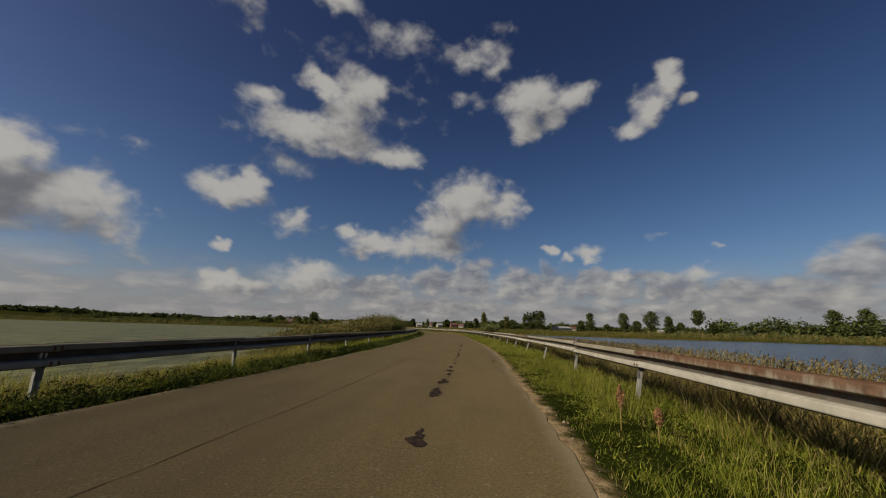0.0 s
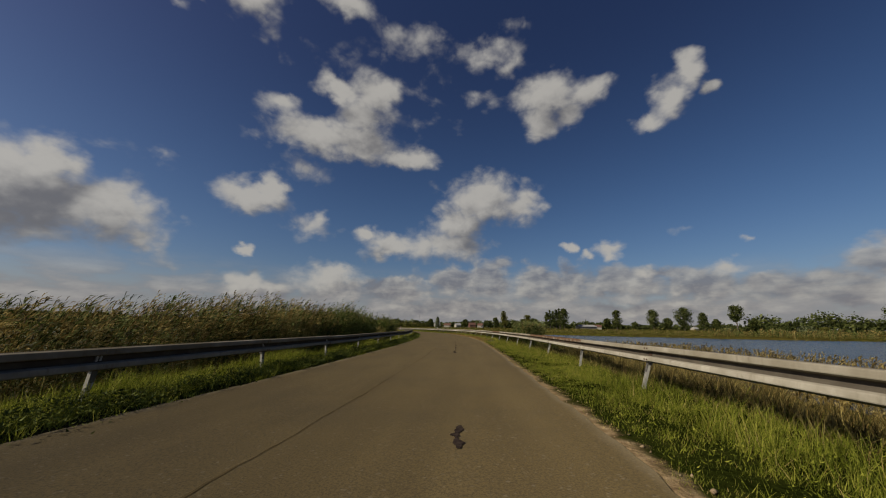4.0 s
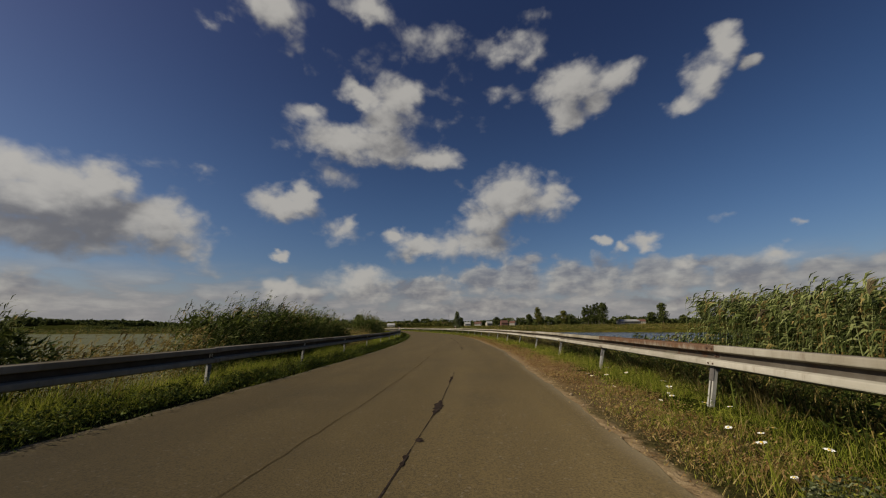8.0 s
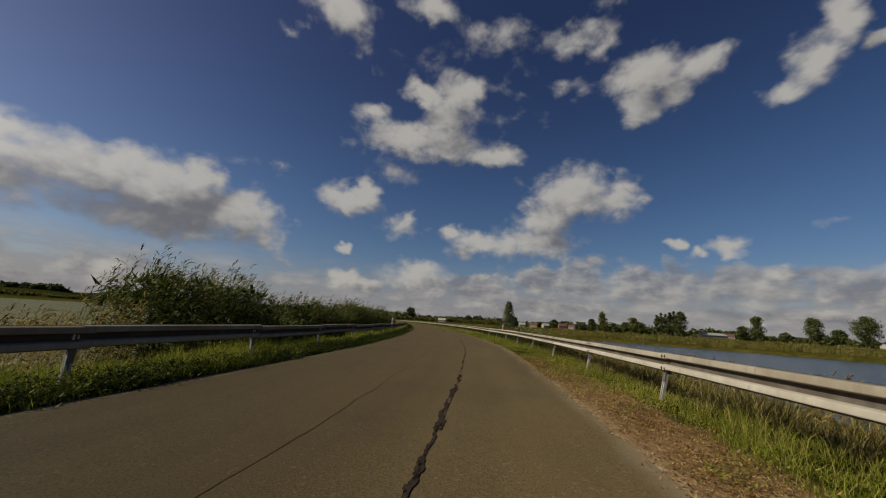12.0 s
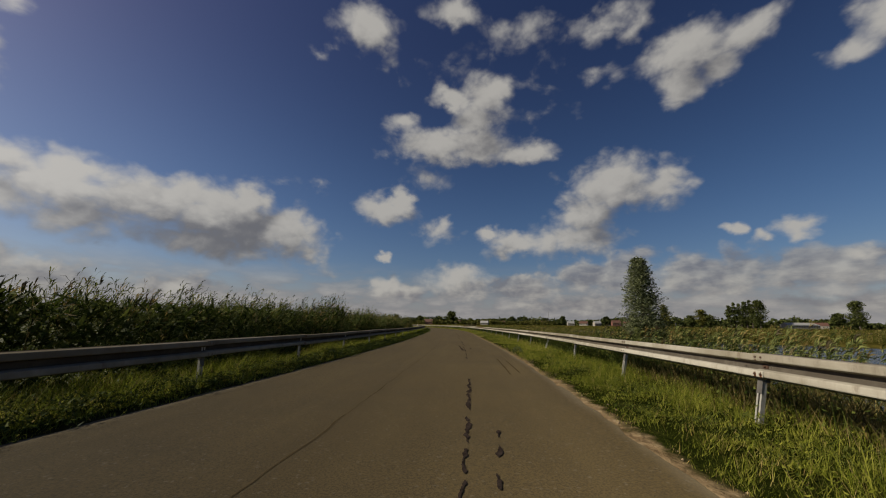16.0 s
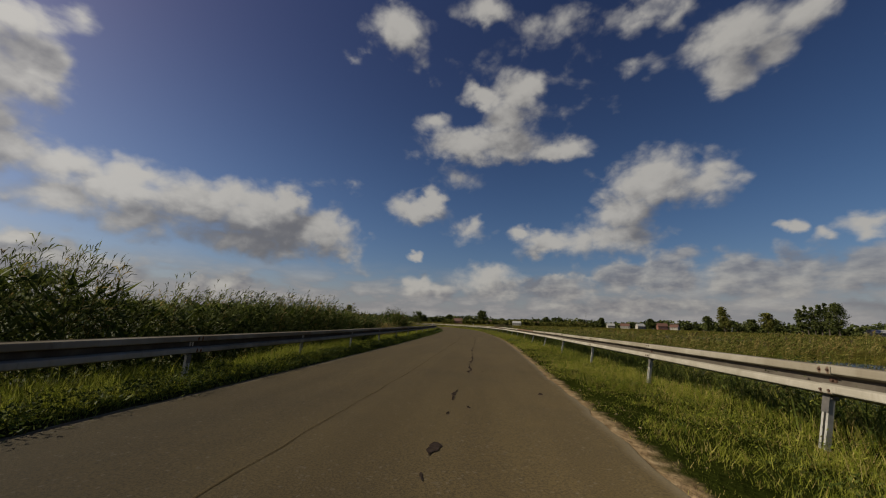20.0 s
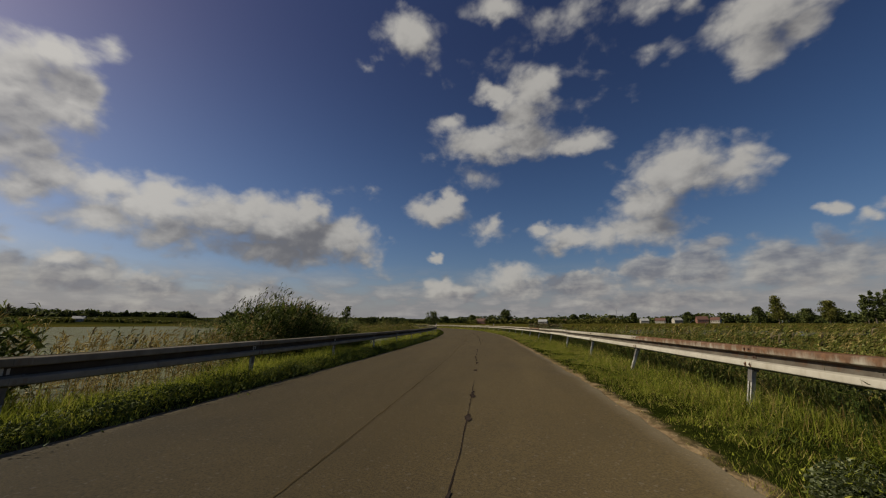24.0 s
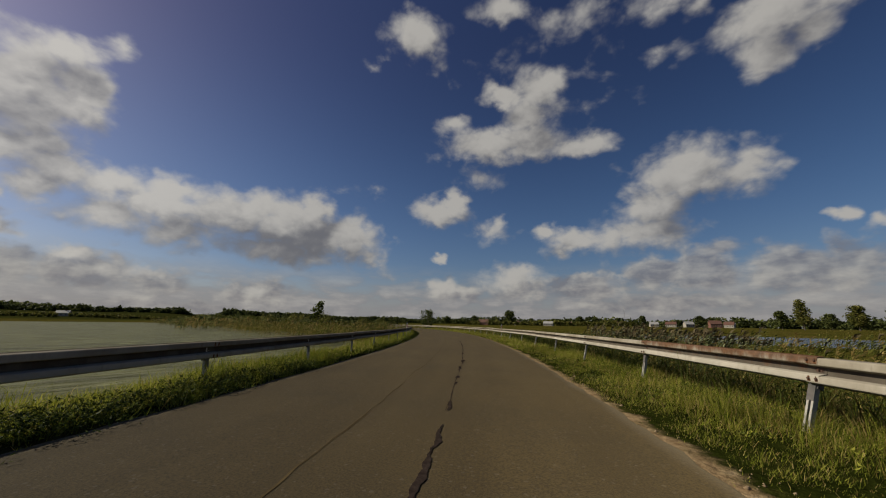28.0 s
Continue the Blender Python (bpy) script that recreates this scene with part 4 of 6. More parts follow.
# ---- guard rails ----


def beam_mesh(name, mat):
    """A 4 m length of two-wave sheet steel beam. Its ridges face -x, its top is at z 0.80."""
    prof = [(0.100, 0.806), (0.084, 0.802), (0.014, 0.790), (0.004, 0.785), (0.0, 0.776), (-0.001, 0.746), (0.0, 0.716), (0.004, 0.707), (0.014, 0.702), (0.086, 0.690), (0.095, 0.684),
            (0.097, 0.672), (0.097, 0.626), (0.095, 0.616), (0.086, 0.608), (0.014, 0.588), (0.004, 0.582), (0.0, 0.573), (-0.001, 0.546), (0.0, 0.519), (0.004, 0.510), (0.014, 0.505), (0.084, 0.490), (0.100, 0.486)]
    verts, faces = [], []
    ys = (-0.16, 0.0, 0.005, 1.0, 2.0, 3.0, 4.0)
    n = len(prof)
    for y in ys:
        out = -0.005 if y <= 0.0 else 0.0
        for x, z in prof:
            verts.append((x + out, y, z))
    base = len(verts)
    for y in ys:
        out = -0.005 if y <= 0.0 else 0.0
        for x, z in prof:
            verts.append((x + out + 0.0035, y, z))
    for i in range(len(ys) - 1):
        for k in range(n - 1):
            a, b, c, d = i * n + k, i * n + k + 1, (i + 1) * n + k + 1, (i + 1) * n + k
            faces.append((a, d, c, b))
            faces.append((base + a, base + b, base + c, base + d))
    for i in (0, len(ys) - 1):
        for k in range(n - 1):
            faces.append((i * n + k, i * n + k + 1, base + i * n + k + 1, base + i * n + k))
    for k in (0, n - 1):
        for i in range(len(ys) - 1):
            faces.append((i * n + k, (i + 1) * n + k, base + (i + 1) * n + k, base + i * n + k))
    return mesh_of(name, verts, faces, [mat])


def channel_mesh(name, z0, z1, mat):
    """A rolled C section post, open to the side, with its two flanges."""
    bm = bmesh.new()
    box(bm, 0.136, 0.140, -0.042, 0.042, z0, z1)
    box(bm, 0.094, 0.136, -0.042, -0.038, z0, z1)
    box(bm, 0.094, 0.136, 0.038, 0.042, z0, z1)
    box(bm, 0.090, 0.094, -0.042, -0.014, z0, z1)
    box(bm, 0.090, 0.094, 0.014, 0.042, z0, z1)
    me = bpy.data.meshes.new(name)
    bm.to_mesh(me)
    bm.free()
    me.materials.append(mat)
    return me


def bolt_mesh():
    bm = bmesh.new()
    rod(bm, (0.004, 0, 0), (-0.014, 0, 0), 0.017, 0.012, 8)
    me = bpy.data.meshes.new("bolt")
    bm.to_mesh(me)
    bm.free()
    me.materials.append(BOLT)
    return me


def spacer_shade_mesh():
    bm = bmesh.new()
    box(bm, 0.098, 0.16, -0.06, 0.06, 0.46, 0.73)
    # thin dark plate over the post, standing for the beam's shade on it
    box(bm, 0.085, 0.0895, -0.046, 0.046, 0.31, 0.50)
    me = bpy.data.meshes.new("spacer")
    bm.to_mesh(me)
    bm.free()
    me.materials.append(POST_SHADED)
    return me


BEAM, BEAM_RUST, POST, SPACER_SHADED = beam_mesh("beam", STEEL), beam_mesh("rusted_beam", RUSTY), channel_mesh("post", -0.7, 0.72, POST_WHITE), spacer_shade_mesh()
# beam for the left rail, with shade in its colour
BEAM_SHADED = beam_mesh("shaded_beam", SHADED_STEEL)
BOLT_ME = bolt_mesh()


def slot_mesh():
    """The rusted bolt and washer plate in the valley of a lap joint."""
    bm = bmesh.new()
    box(bm, 0.082, 0.094, -0.125, -0.035, 0.626, 0.674)
    bmesh.ops.bevel(bm, geom=bm.edges[:], offset=0.008, segments=2, affect="EDGES")
    rod(bm, (0.084, -0.08, 0.65), (0.066, -0.08, 0.65), 0.016, 0.011, 8)
    me = bpy.data.meshes.new("slot_plate")
    bm.to_mesh(me)
    bm.free()
    me.materials.append(BOLT)
    return me


SLOT = slot_mesh()
RUSTED = (4, 8, 12, 13, 17, 41, 42, 47)


def phase(s):
    return float(np.interp(s, (0, 25, 43, 56, 76, 125, 145, 160, 180), (2.5, 2.6, 3.4, 4.3, 4.6, 4.6, 4.8, 5.0, 5.5)))


def build_rail(side, lat, s_list, lift, label, skew, lean, sound):
    rail = tagged(new("guardrail"), label, "guardrail")
    x, y = at(s_list[0], lat)
    rail.location = (float(x), float(y), 0)
    home = rail.location.copy()
    r = np.random.default_rng(21 + side)
    for k in range(len(s_list) - 1):
        a, b = (Vector((float(q[0]), float(q[1]), 0)) for q in (at(s_list[k], lat), at(s_list[k + 1], lat)))
        d = b - a
        turn = math.degrees(math.atan2(-d.x, d.y))
        if side < 0:        # the beam's ridges look at the road
            m = pose(b.x - home.x, b.y - home.y, lift + r.normal(0, 0.008), 0, 0, turn + 180)
        else:
            m = pose(a.x - home.x, a.y - home.y, lift + r.normal(0, 0.008), 0, 0, turn)
        tilt = lean + (r.normal(0, 1.6) if side > 0 else 0.0)
        m = m @ Matrix.Translation((0, 0, 0.65)) @ pose(0, 0, 0, 0, tilt, 0) @ Matrix.Translation((0, 0, -0.65)) @ Matrix.Diagonal((1, d.length / 4.0, 1, 1))
        rusted = side > 0 and k in RUSTED
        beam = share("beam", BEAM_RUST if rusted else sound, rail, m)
        if rusted:
            tagged(beam, "beam with a rust-red upper ridge")
        p = pose(a.x - home.x, a.y - home.y, lift + 0.6, 0, 0, turn + (180 if side < 0 else 0) + r.normal(0, 3)) @ pose(0, 0, 0, r.normal(0, 1.2), r.normal(skew, 2.5)) @ Matrix.Translation((0, 0, -0.6))
        share("post", POST, rail, p)
        share("spacer", SPACER_SHADED, rail, p)
        if -1 < s_list[k] < 190 and side > 0:
            share("slot_plate", SLOT, beam, Matrix.Identity(4))
            for z, dy in ((0.750, -0.04), (0.750, -0.13), (0.542, -0.04), (0.542, -0.13)):
                share("bolt", BOLT_ME, beam, Matrix.Translation((-0.006, dy, z)))
    return rail


ends_r = [4.0 * k + phase(4.0 * k) + 0.65 for k in range(-4, 76)]
ends_l = [4.0 * k + phase(4.0 * k) + 2.1 for k in range(-4, 76)]
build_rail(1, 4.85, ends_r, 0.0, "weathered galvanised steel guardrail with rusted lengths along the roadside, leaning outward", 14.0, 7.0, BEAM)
build_rail(-1, -3.85, ends_l, -0.06, "weathered steel guardrail beside the lake, darkened in colour for its shaded face", 0.0, 0.0, BEAM_SHADED)

# ---- grass, weeds and reeds ----


def spikes(name, x, y, z, high, wide, lean, mats, label, index=None, category="grass", seed=1):
    """Short grass: each blade one slim leaning triangle, in one mesh."""
    r = np.random.default_rng(seed)
    n = len(x)
    a = r.uniform(0, 2 * np.pi, n)
    off = np.stack([np.cos(a) * wide / 2, np.sin(a) * wide / 2, np.zeros(n)], 1)
    root = np.stack([x, y, z], 1)
    tip = root + np.stack([lean[0], lean[1], high], 1)
    verts = np.stack([root - off, root + off, tip], 1).reshape(-1, 3)
    me = quick_mesh(name, verts, np.arange(3 * n), np.full(n, 3), mats, index)
    return tagged(new(name, me), label, category, kind="stuff")


def blades(name, x, y, z, high, wide, lean, mats, label, index=None, category="grass", seed=1):
    """Single blades as tapering bent strips, in one mesh. lean: metres that the tip stands off its root."""
    r = np.random.default_rng(seed)
    n = len(x)
    a = r.uniform(0, 2 * np.pi, n)
    ux, uy = np.cos(a) * wide / 2, np.sin(a) * wide / 2
    lx_, ly_ = lean
    root = np.stack([x, y, z], 1)
    off = np.stack([ux, uy, np.zeros(n)], 1)
    mid = root + np.stack([lx_ * 0.32, ly_ * 0.32, high * 0.58], 1)
    tip = root + np.stack([lx_, ly_, high * np.clip(1 - 0.25 * np.hypot(lx_, ly_) / np.maximum(high, 0.01), 0.35, 1)], 1)
    verts = np.stack([root - off, root + off, mid - off * 0.75, mid + off * 0.75, tip], 1).reshape(-1, 3)
    b = np.arange(n)[:, None] * 5
    loops = (b + np.array([[0, 1, 3, 2, 2, 3, 4]])).ravel()
    counts = np.tile([4, 3], n)
    idx = None if index is None else np.repeat(index, 2)
    me = quick_mesh(name, verts, loops, counts, mats, idx)
    return tagged(new(name, me), label, category, kind="stuff")


def clumped(r, n, s0, s1, l0, l1, cell=0.35, share_=0.6):
    """Places for n blades, most of them drawn together in tufts."""
    s, l = r.uniform(s0, s1, n), r.uniform(l0, l1, n)
    k = max(1, int((s1 - s0) * abs(l1 - l0) / cell**2))
    cs, cl = r.uniform(s0, s1, k), r.uniform(l0, l1, k)
    pick = r.integers(0, k, n)
    tuft = r.random(n) < share_
    s = np.where(tuft, cs[pick] + r.normal(0, 0.07, n), s)
    l = np.where(tuft, cl[pick] + r.normal(0, 0.07, n), l)
    return s, np.clip(l, min(l0, l1), max(l0, l1)), np.where(tuft, pick, -1)


def verge(name, n, s0, s1, l0, l1, tall, label, dry, seed, bare=None, thin=0.006, short=False, mats=None):
    r = np.random.default_rng(seed)
    s, l, tuft = clumped(r, n, s0, s1, l0, l1)
    keep = np.ones(n, bool)
    # thin cover next to the asphalt, none on the bare earth
    edge = abs(l) - 2.95 - np.where(l > 0, rim(s), 0.0)
    keep &= edge > -0.04
    keep &= r.random(n) < np.clip((0.05 if l1 > 0 else 0.85) + edge * 2.6 + 0.35 * np.sin(s * 1.1) * np.sin(s * 0.37) + 0.2 * np.sin(s * 3.3), 0.03, 1)
    if bare is not None:
        keep &= r.random(n) < 1 - 0.93 * bare(s, l)
    s, l, tuft = s[keep], l[keep], tuft[keep]
    x, y, z = ground_z(s, l)
    n = len(s)
    patchy = 0.8 + 0.35 * np.sin(s * 0.9 + l * 1.7) * np.sin(s * 0.31) + 0.15 * np.sin(s * 2.3 - l * 3)
    high = tall * np.clip(np.abs(r.normal(1.0, 0.3, n)), 0.3, 1.9) * np.clip(patchy, 0.4, 1.4) * np.clip(0.5 + (abs(l) - 2.95) * 0.9, 0.45, 1.05)
    a = r.uniform(0, 2 * np.pi, n)
    q = high * r.uniform(0.2, 0.95, n)
    lean = (np.cos(a) * q + 0.16 * high, np.sin(a) * q)
    wide = r.uniform(0.6, 1.5, n) * thin
    is_dry = r.random(n) < dry(s, l)
    make = spikes if short else blades
    return make(name, x, y, z - 0.02, high, wide, lean, mats or [GRASS, GRASS_DRY], label, is_dry.astype(int), seed=seed)


def spill(s, l):
    return step(s, 52, 60) * (1 - step(s, 84, 93)) * (1 - step(l + 0.25 * np.sin(s * 0.8), 3.95, 4.4))


def dry_right(s, l):
    return 0.06 + 0.35 * (l - rim(s) < 3.2) + 0.35 * spill(s, l + 0.3) + 0.12 * (np.sin(s * 0.15 + np.sin(l * 3)) > 0.3) + 0.10 * step(s, 130, 150)


def dry_left(s, l):
    return 0.02 + 0.05 * (np.sin(s * 0.11 + 1) > 0.2) + 0.4 * (s < 15) * (l < -3.7)


verge("grass_verge", 380000, -4, 190, 2.62, 5.7, 0.13, "green and olive grass with dry tufts along the road", dry_right, 31, spill, 0.006, True)
verge("short_grass", 330000, 0, 182, 2.65, 5.0, 0.072, "dense short grass at the road's edge", dry_right, 41, spill, 0.006, True)
verge("tall_grass", 110000, -4, 190, 4.0, 5.7, 0.27, "taller bent grass along the guardrail", dry_right, 38, spill, 0.0042)
verge("grass_verge", 30000, 190, 265, 2.93, 5.2, 0.22, "fresh green grass along the bend of the road", lambda s, l: 0.2 + 0 * s, 32, None, 0.02, True)
verge("grass_verge", 210000, -4, 185, -6.2, -2.90, 0.25, "green grass verge under the guardrail", dry_left, 33, None, 0.011, True)
verge("short_grass", 130000, 0, 182, -4.7, -2.88, 0.11, "dense short grass under the guardrail", dry_left, 42, None, 0.010, True)
verge("tall_grass", 60000, -4, 185, -6.2, -3.1, 0.38, "taller bent grass under the guardrail", dry_left, 39, None, 0.007)
verge("grass_verge", 30000, 185, 265, -6.0, -2.93, 0.24, "green grass verge along the bend of the road", lambda s, l: 0.15 + 0 * s, 34, None, 0.02, True)
verge("marsh_grass", 75000, -4, 114, 5.1, 8.0, 0.50, "dense olive-brown sedge behind the guardrail", lambda s, l: 0.22 + 0 * s, 40, None, 0.013, True, [OLIVE, REED_DRY])
verge("marsh_grass", 30000, 112, 158, 5.4, 11.0, 0.55, "dense green sedge behind the guardrail", lambda s, l: 0.35 + 0 * s, 43, None, 0.016, True, [WEED, MARSH])
verge("marsh_grass", 30000, 156, 200, 5.2, 11.0, 0.55, "sedge turning yellow behind the guardrail", lambda s, l: 0.35 + 0 * s, 44, None, 0.014, True, [MARSH, REED_DRY])
verge("marsh_grass", 22000, -4, 200, 5.3, 9.5, 0.52, "tall mixed marsh grass behind the guardrail", lambda s, l: np.where(s < 58, 0.75, np.where(s < 115, 0.5, 0.25)), 35, None, 0.011)
verge("marsh_grass", 9000, 0, 34, -9.0, -5.6, 0.55, "yellowed marsh grass on the lake shore", lambda s, l: 0.6 + 0 * s, 36, None, 0.012)
verge("marsh_grass", 9000, 176, 260, -9.0, -5.6, 0.4, "yellowed marsh grass on the lake shore", lambda s, l: 0.45 + 0 * s, 37, None, 0.013)


def reeds(name, s, l, top, label, seed, leaf=REED, dry=0.12, n_leaf=13, scale=1.0, plume=0.04, xy=None, wind=1.0):
    """Common reed: a bent stem, long leaves that stream downwind, and a plume on some."""
    r = np.random.default_rng(seed)
    if xy is None:
        x, y, z = ground_z(s, l)
    else:
        x, y = xy
        s2, l2 = along(x, y)
        z = height(x, y, s2, l2)
    n = len(x)
    z = np.maximum(z, WATER - 0.25)
    high = np.maximum(top - z, 0.35) * np.clip(r.normal(0.97, 0.065, n), 0.55, 1.10)
    bend = high * np.clip(r.normal(0.13, 0.06, n), 0, 0.35) * wind
    bx, by = bend * np.clip(r.normal(1, 0.25, n), 0.2, 2), bend * r.normal(0.1, 0.35, n)
    V, L, C, M = [], [], [], []
    count = 0

    def strips(p0, p1, p2, w, mat):
        nonlocal count
        k = len(p0)
        side = np.cross(p2 - p0, r.normal(0, 1, (k, 3)))
        side /= np.linalg.norm(side, axis=1, keepdims=True) + 1e-9
        side *= (w / 2)[:, None]
        V.append(np.stack([p0 - side * 0.6, p0 + side * 0.6, p1 - side, p1 + side, p2], 1).reshape(-1, 3))
        L.append((np.arange(k)[:, None] * 5 + np.array([[0, 1, 3, 2, 2, 3, 4]]) + count).ravel())
        C.append(np.tile([4, 3], k))
        M.append(np.repeat(mat, 2))
        count += 5 * k

    def leaves(p0, p1, p2, w, mat):
        nonlocal count
        k = len(p0)
        side = np.cross(p2 - p0, r.normal(0, 1, (k, 3)))
        side /= np.linalg.norm(side, axis=1, keepdims=True) + 1e-9
        side *= (w / 2)[:, None]
        V.append(np.stack([p0, p1 - side, p2, p1 + side], 1).reshape(-1, 3))
        L.append((np.arange(4 * k) + count))
        C.append(np.full(k, 4))
        M.append(mat)
        count += 4 * k

    def stem_at(f):
        return np.stack([x + bx * f**2, y + by * f**2, z + high * f], 1)

    dry_reed = r.random(n) < dry
    one = np.ones(n)
    strips(stem_at(0 * one), stem_at(0.55 * one), stem_at(1.0 * one), one * 0.011 * scale, np.where(dry_reed, 1, 0))
    for k in range(n_leaf):
        f = np.clip((0.10 + 0.88 * (k + r.random(n)) / n_leaf), 0, 0.99)
        p0 = stem_at(f)
        long_ = r.uniform(0.22, 0.42, n) * scale * np.clip(high / 2.2, 0.45, 1.2)
        a = r.normal(0.0, 0.75, n)
        up = r.uniform(0.5, 1.9, n)
        way_ = np.stack([np.cos(a) * wind + (1 - wind) * np.cos(a * 4), np.sin(a) + (1 - wind) * np.sin(a * 4), up], 1)
        way_ /= np.linalg.norm(way_, axis=1, keepdims=True)
        p1 = p0 + way_ * (long_ * 0.5)[:, None]
        p2 = p1 + (way_ * np.array([1.0, 1.0, 0.2]) + np.array([0.2 * wind, 0, -0.22])) * (long_ * 0.5)[:, None]
        leaves(p0, p1, p2, r.uniform(0.020, 0.038, n) * scale, np.where(dry_reed | (r.random(n) < 0.015 + 0.05 * (f < 0.45)), 1, 0))
    # the youngest leaves stand close together round the tip and stream downwind
    for k in range(4):
        f = r.uniform(0.86, 1.0, n)
        p0 = stem_at(f)
        long_ = r.uniform(0.16, 0.30, n) * scale * np.clip(high / 2.2, 0.45, 1.2)
        a = r.normal(0.0, 0.5, n)
        way_ = np.stack([np.cos(a) * wind, np.sin(a), r.uniform(0.9, 2.6, n)], 1)
        way_ /= np.linalg.norm(way_, axis=1, keepdims=True)
        p1 = p0 + way_ * (long_ * 0.5)[:, None]
        p2 = p1 + (way_ * np.array([1.0, 1.0, 0.5]) + np.array([0.25 * wind, 0, -0.1])) * (long_ * 0.5)[:, None]
        leaves(p0, p1, p2, r.uniform(0.018, 0.034, n) * scale, np.where(dry_reed, 1, 0))
    has = np.nonzero(r.random(n) < plume)[0]
    tip = stem_at(one)[has]
    for k in range(4):
        a = r.normal(0, 0.5, len(has))
        d = np.stack([np.cos(a) * 0.10, np.sin(a) * 0.07, r.uniform(0.03, 0.2, len(has))], 1) * scale
        base_ = tip - np.array([0, 0, 0.1]) * r.random((len(has), 1))
        strips(base_, base_ + d * 0.5 + np.array([0, 0, 0.04]), base_ + d + np.array([0.05, 0, 0]), r.uniform(0.025, 0.05, len(has)) * scale, np.full(len(has), 2))
    me = quick_mesh(name, np.concatenate(V), np.concatenate(L), np.concatenate(C), [leaf, REED_DRY, PLUME], np.concatenate(M))
    return tagged(new(name, me), label, "reeds", kind="stuff")


# how high the reeds of the western shore stand, by metres along the road
TOP_S = (16, 20, 24, 29, 32, 35, 38, 42, 45, 48, 52, 55.5, 57.8, 61.4, 62.6, 64, 66, 70, 75, 77, 86, 87, 92, 93, 94.8, 95.6, 99, 103, 104.5, 107, 111, 118, 121, 124.2, 124.9, 126.8, 127.4, 131, 135, 137, 140, 147, 152, 156, 158, 163.2, 164, 167.3, 168.3, 171.5, 172.5, 174)
TOP_Z = (0.3, 0.95, 1.1, 1.25, 1.5, 1.9, 2.1, 2.2, 1.9, 2.8, 2.4, 2.3, 0.9, 0.9, 2.2, 1.9, 2.4, 2.2, 2.0, 0.9, 0.8, 2.5, 2.4, 1.0, 1.0, 1.9, 2.0, 1.6, 2.2, 2.6, 1.9, 2.1, 2.0, 1.8, 2.7, 2.6, 1.5, 1.9, 2.4, 1.6, 2.0, 2.1, 1.7, 1.6, 0.9, 0.95, 2.3, 2.4, 1.5, 1.3, 0.7, 0.4)


def west_reeds():
    r = np.random.default_rng(51)
    for k, (s0, s1) in enumerate(((16, 45), (45, 64), (64, 86), (86, 107), (107, 128), (128, 150), (150, 175))):
        n = int((s1 - s0) * 2.5 * (34 if k else 78))
        s, l = r.uniform(s0, s1, n), -6.3 - 2.5 * r.random(n) ** 0.8
        ripple = 0.22 * np.sin(s * 2.1) + 0.18 * np.sin(s * 4.7 + l) + 0.12 * np.sin(s * 9.0)
        top = np.interp(s, TOP_S, TOP_Z) + ripple * (np.interp(s, TOP_S, TOP_Z) > 1.2)
        top = top * (0.72 + 0.28 * step(-l, 6.3, 7.3))
        keep = r.random(n) < np.clip(np.interp(s, TOP_S, TOP_Z) * 0.75, 0.25 if k else 0.6, 1)
        reeds("reed_bed", s[keep], l[keep], 0.87 * top[keep], "dense green common reeds bending in the wind on the shore", 60 + k, scale=0.82, n_leaf=16, dry=np.where(((s[keep] > 76.5) & (s[keep] < 86.5)) | ((s[keep] > 157) & (s[keep] < 163.5)) | ((s[keep] > 57.5) & (s[keep] < 62)), 0.85, 0.10 if k else 0.5))


west_reeds()


def undergrowth():
    """Dark leaves that fill the reed beds from below."""
    r = np.random.default_rng(58)
    n = 120000
    s, l = r.uniform(23, 175, n), r.uniform(-8.6, -6.5, n)
    x, y, z = ground_z(s, l)
    top = np.interp(s, TOP_S, TOP_Z) * 0.74
    up = (np.maximum(top - z, 0.2)) * r.random(n) ** 0.8
    a, q = r.uniform(0, 2 * np.pi, n), r.uniform(0.14, 0.34, n)
    keep = ~((s > 76.5) & (s < 86.6)) & ~((s > 157) & (s < 163.6)) & ~((s > 57.5) & (s < 62.3)) & (s > 42)
    spikes("reed_undergrowth", *(v[keep] for v in (x, y, z + up, q * r.uniform(0.2, 1.2, n), q * 0.42)), ((np.cos(a) * q)[keep], (np.sin(a) * q)[keep]), [WEED], "dark dense undergrowth between the reeds", category="reeds", seed=59)


undergrowth()


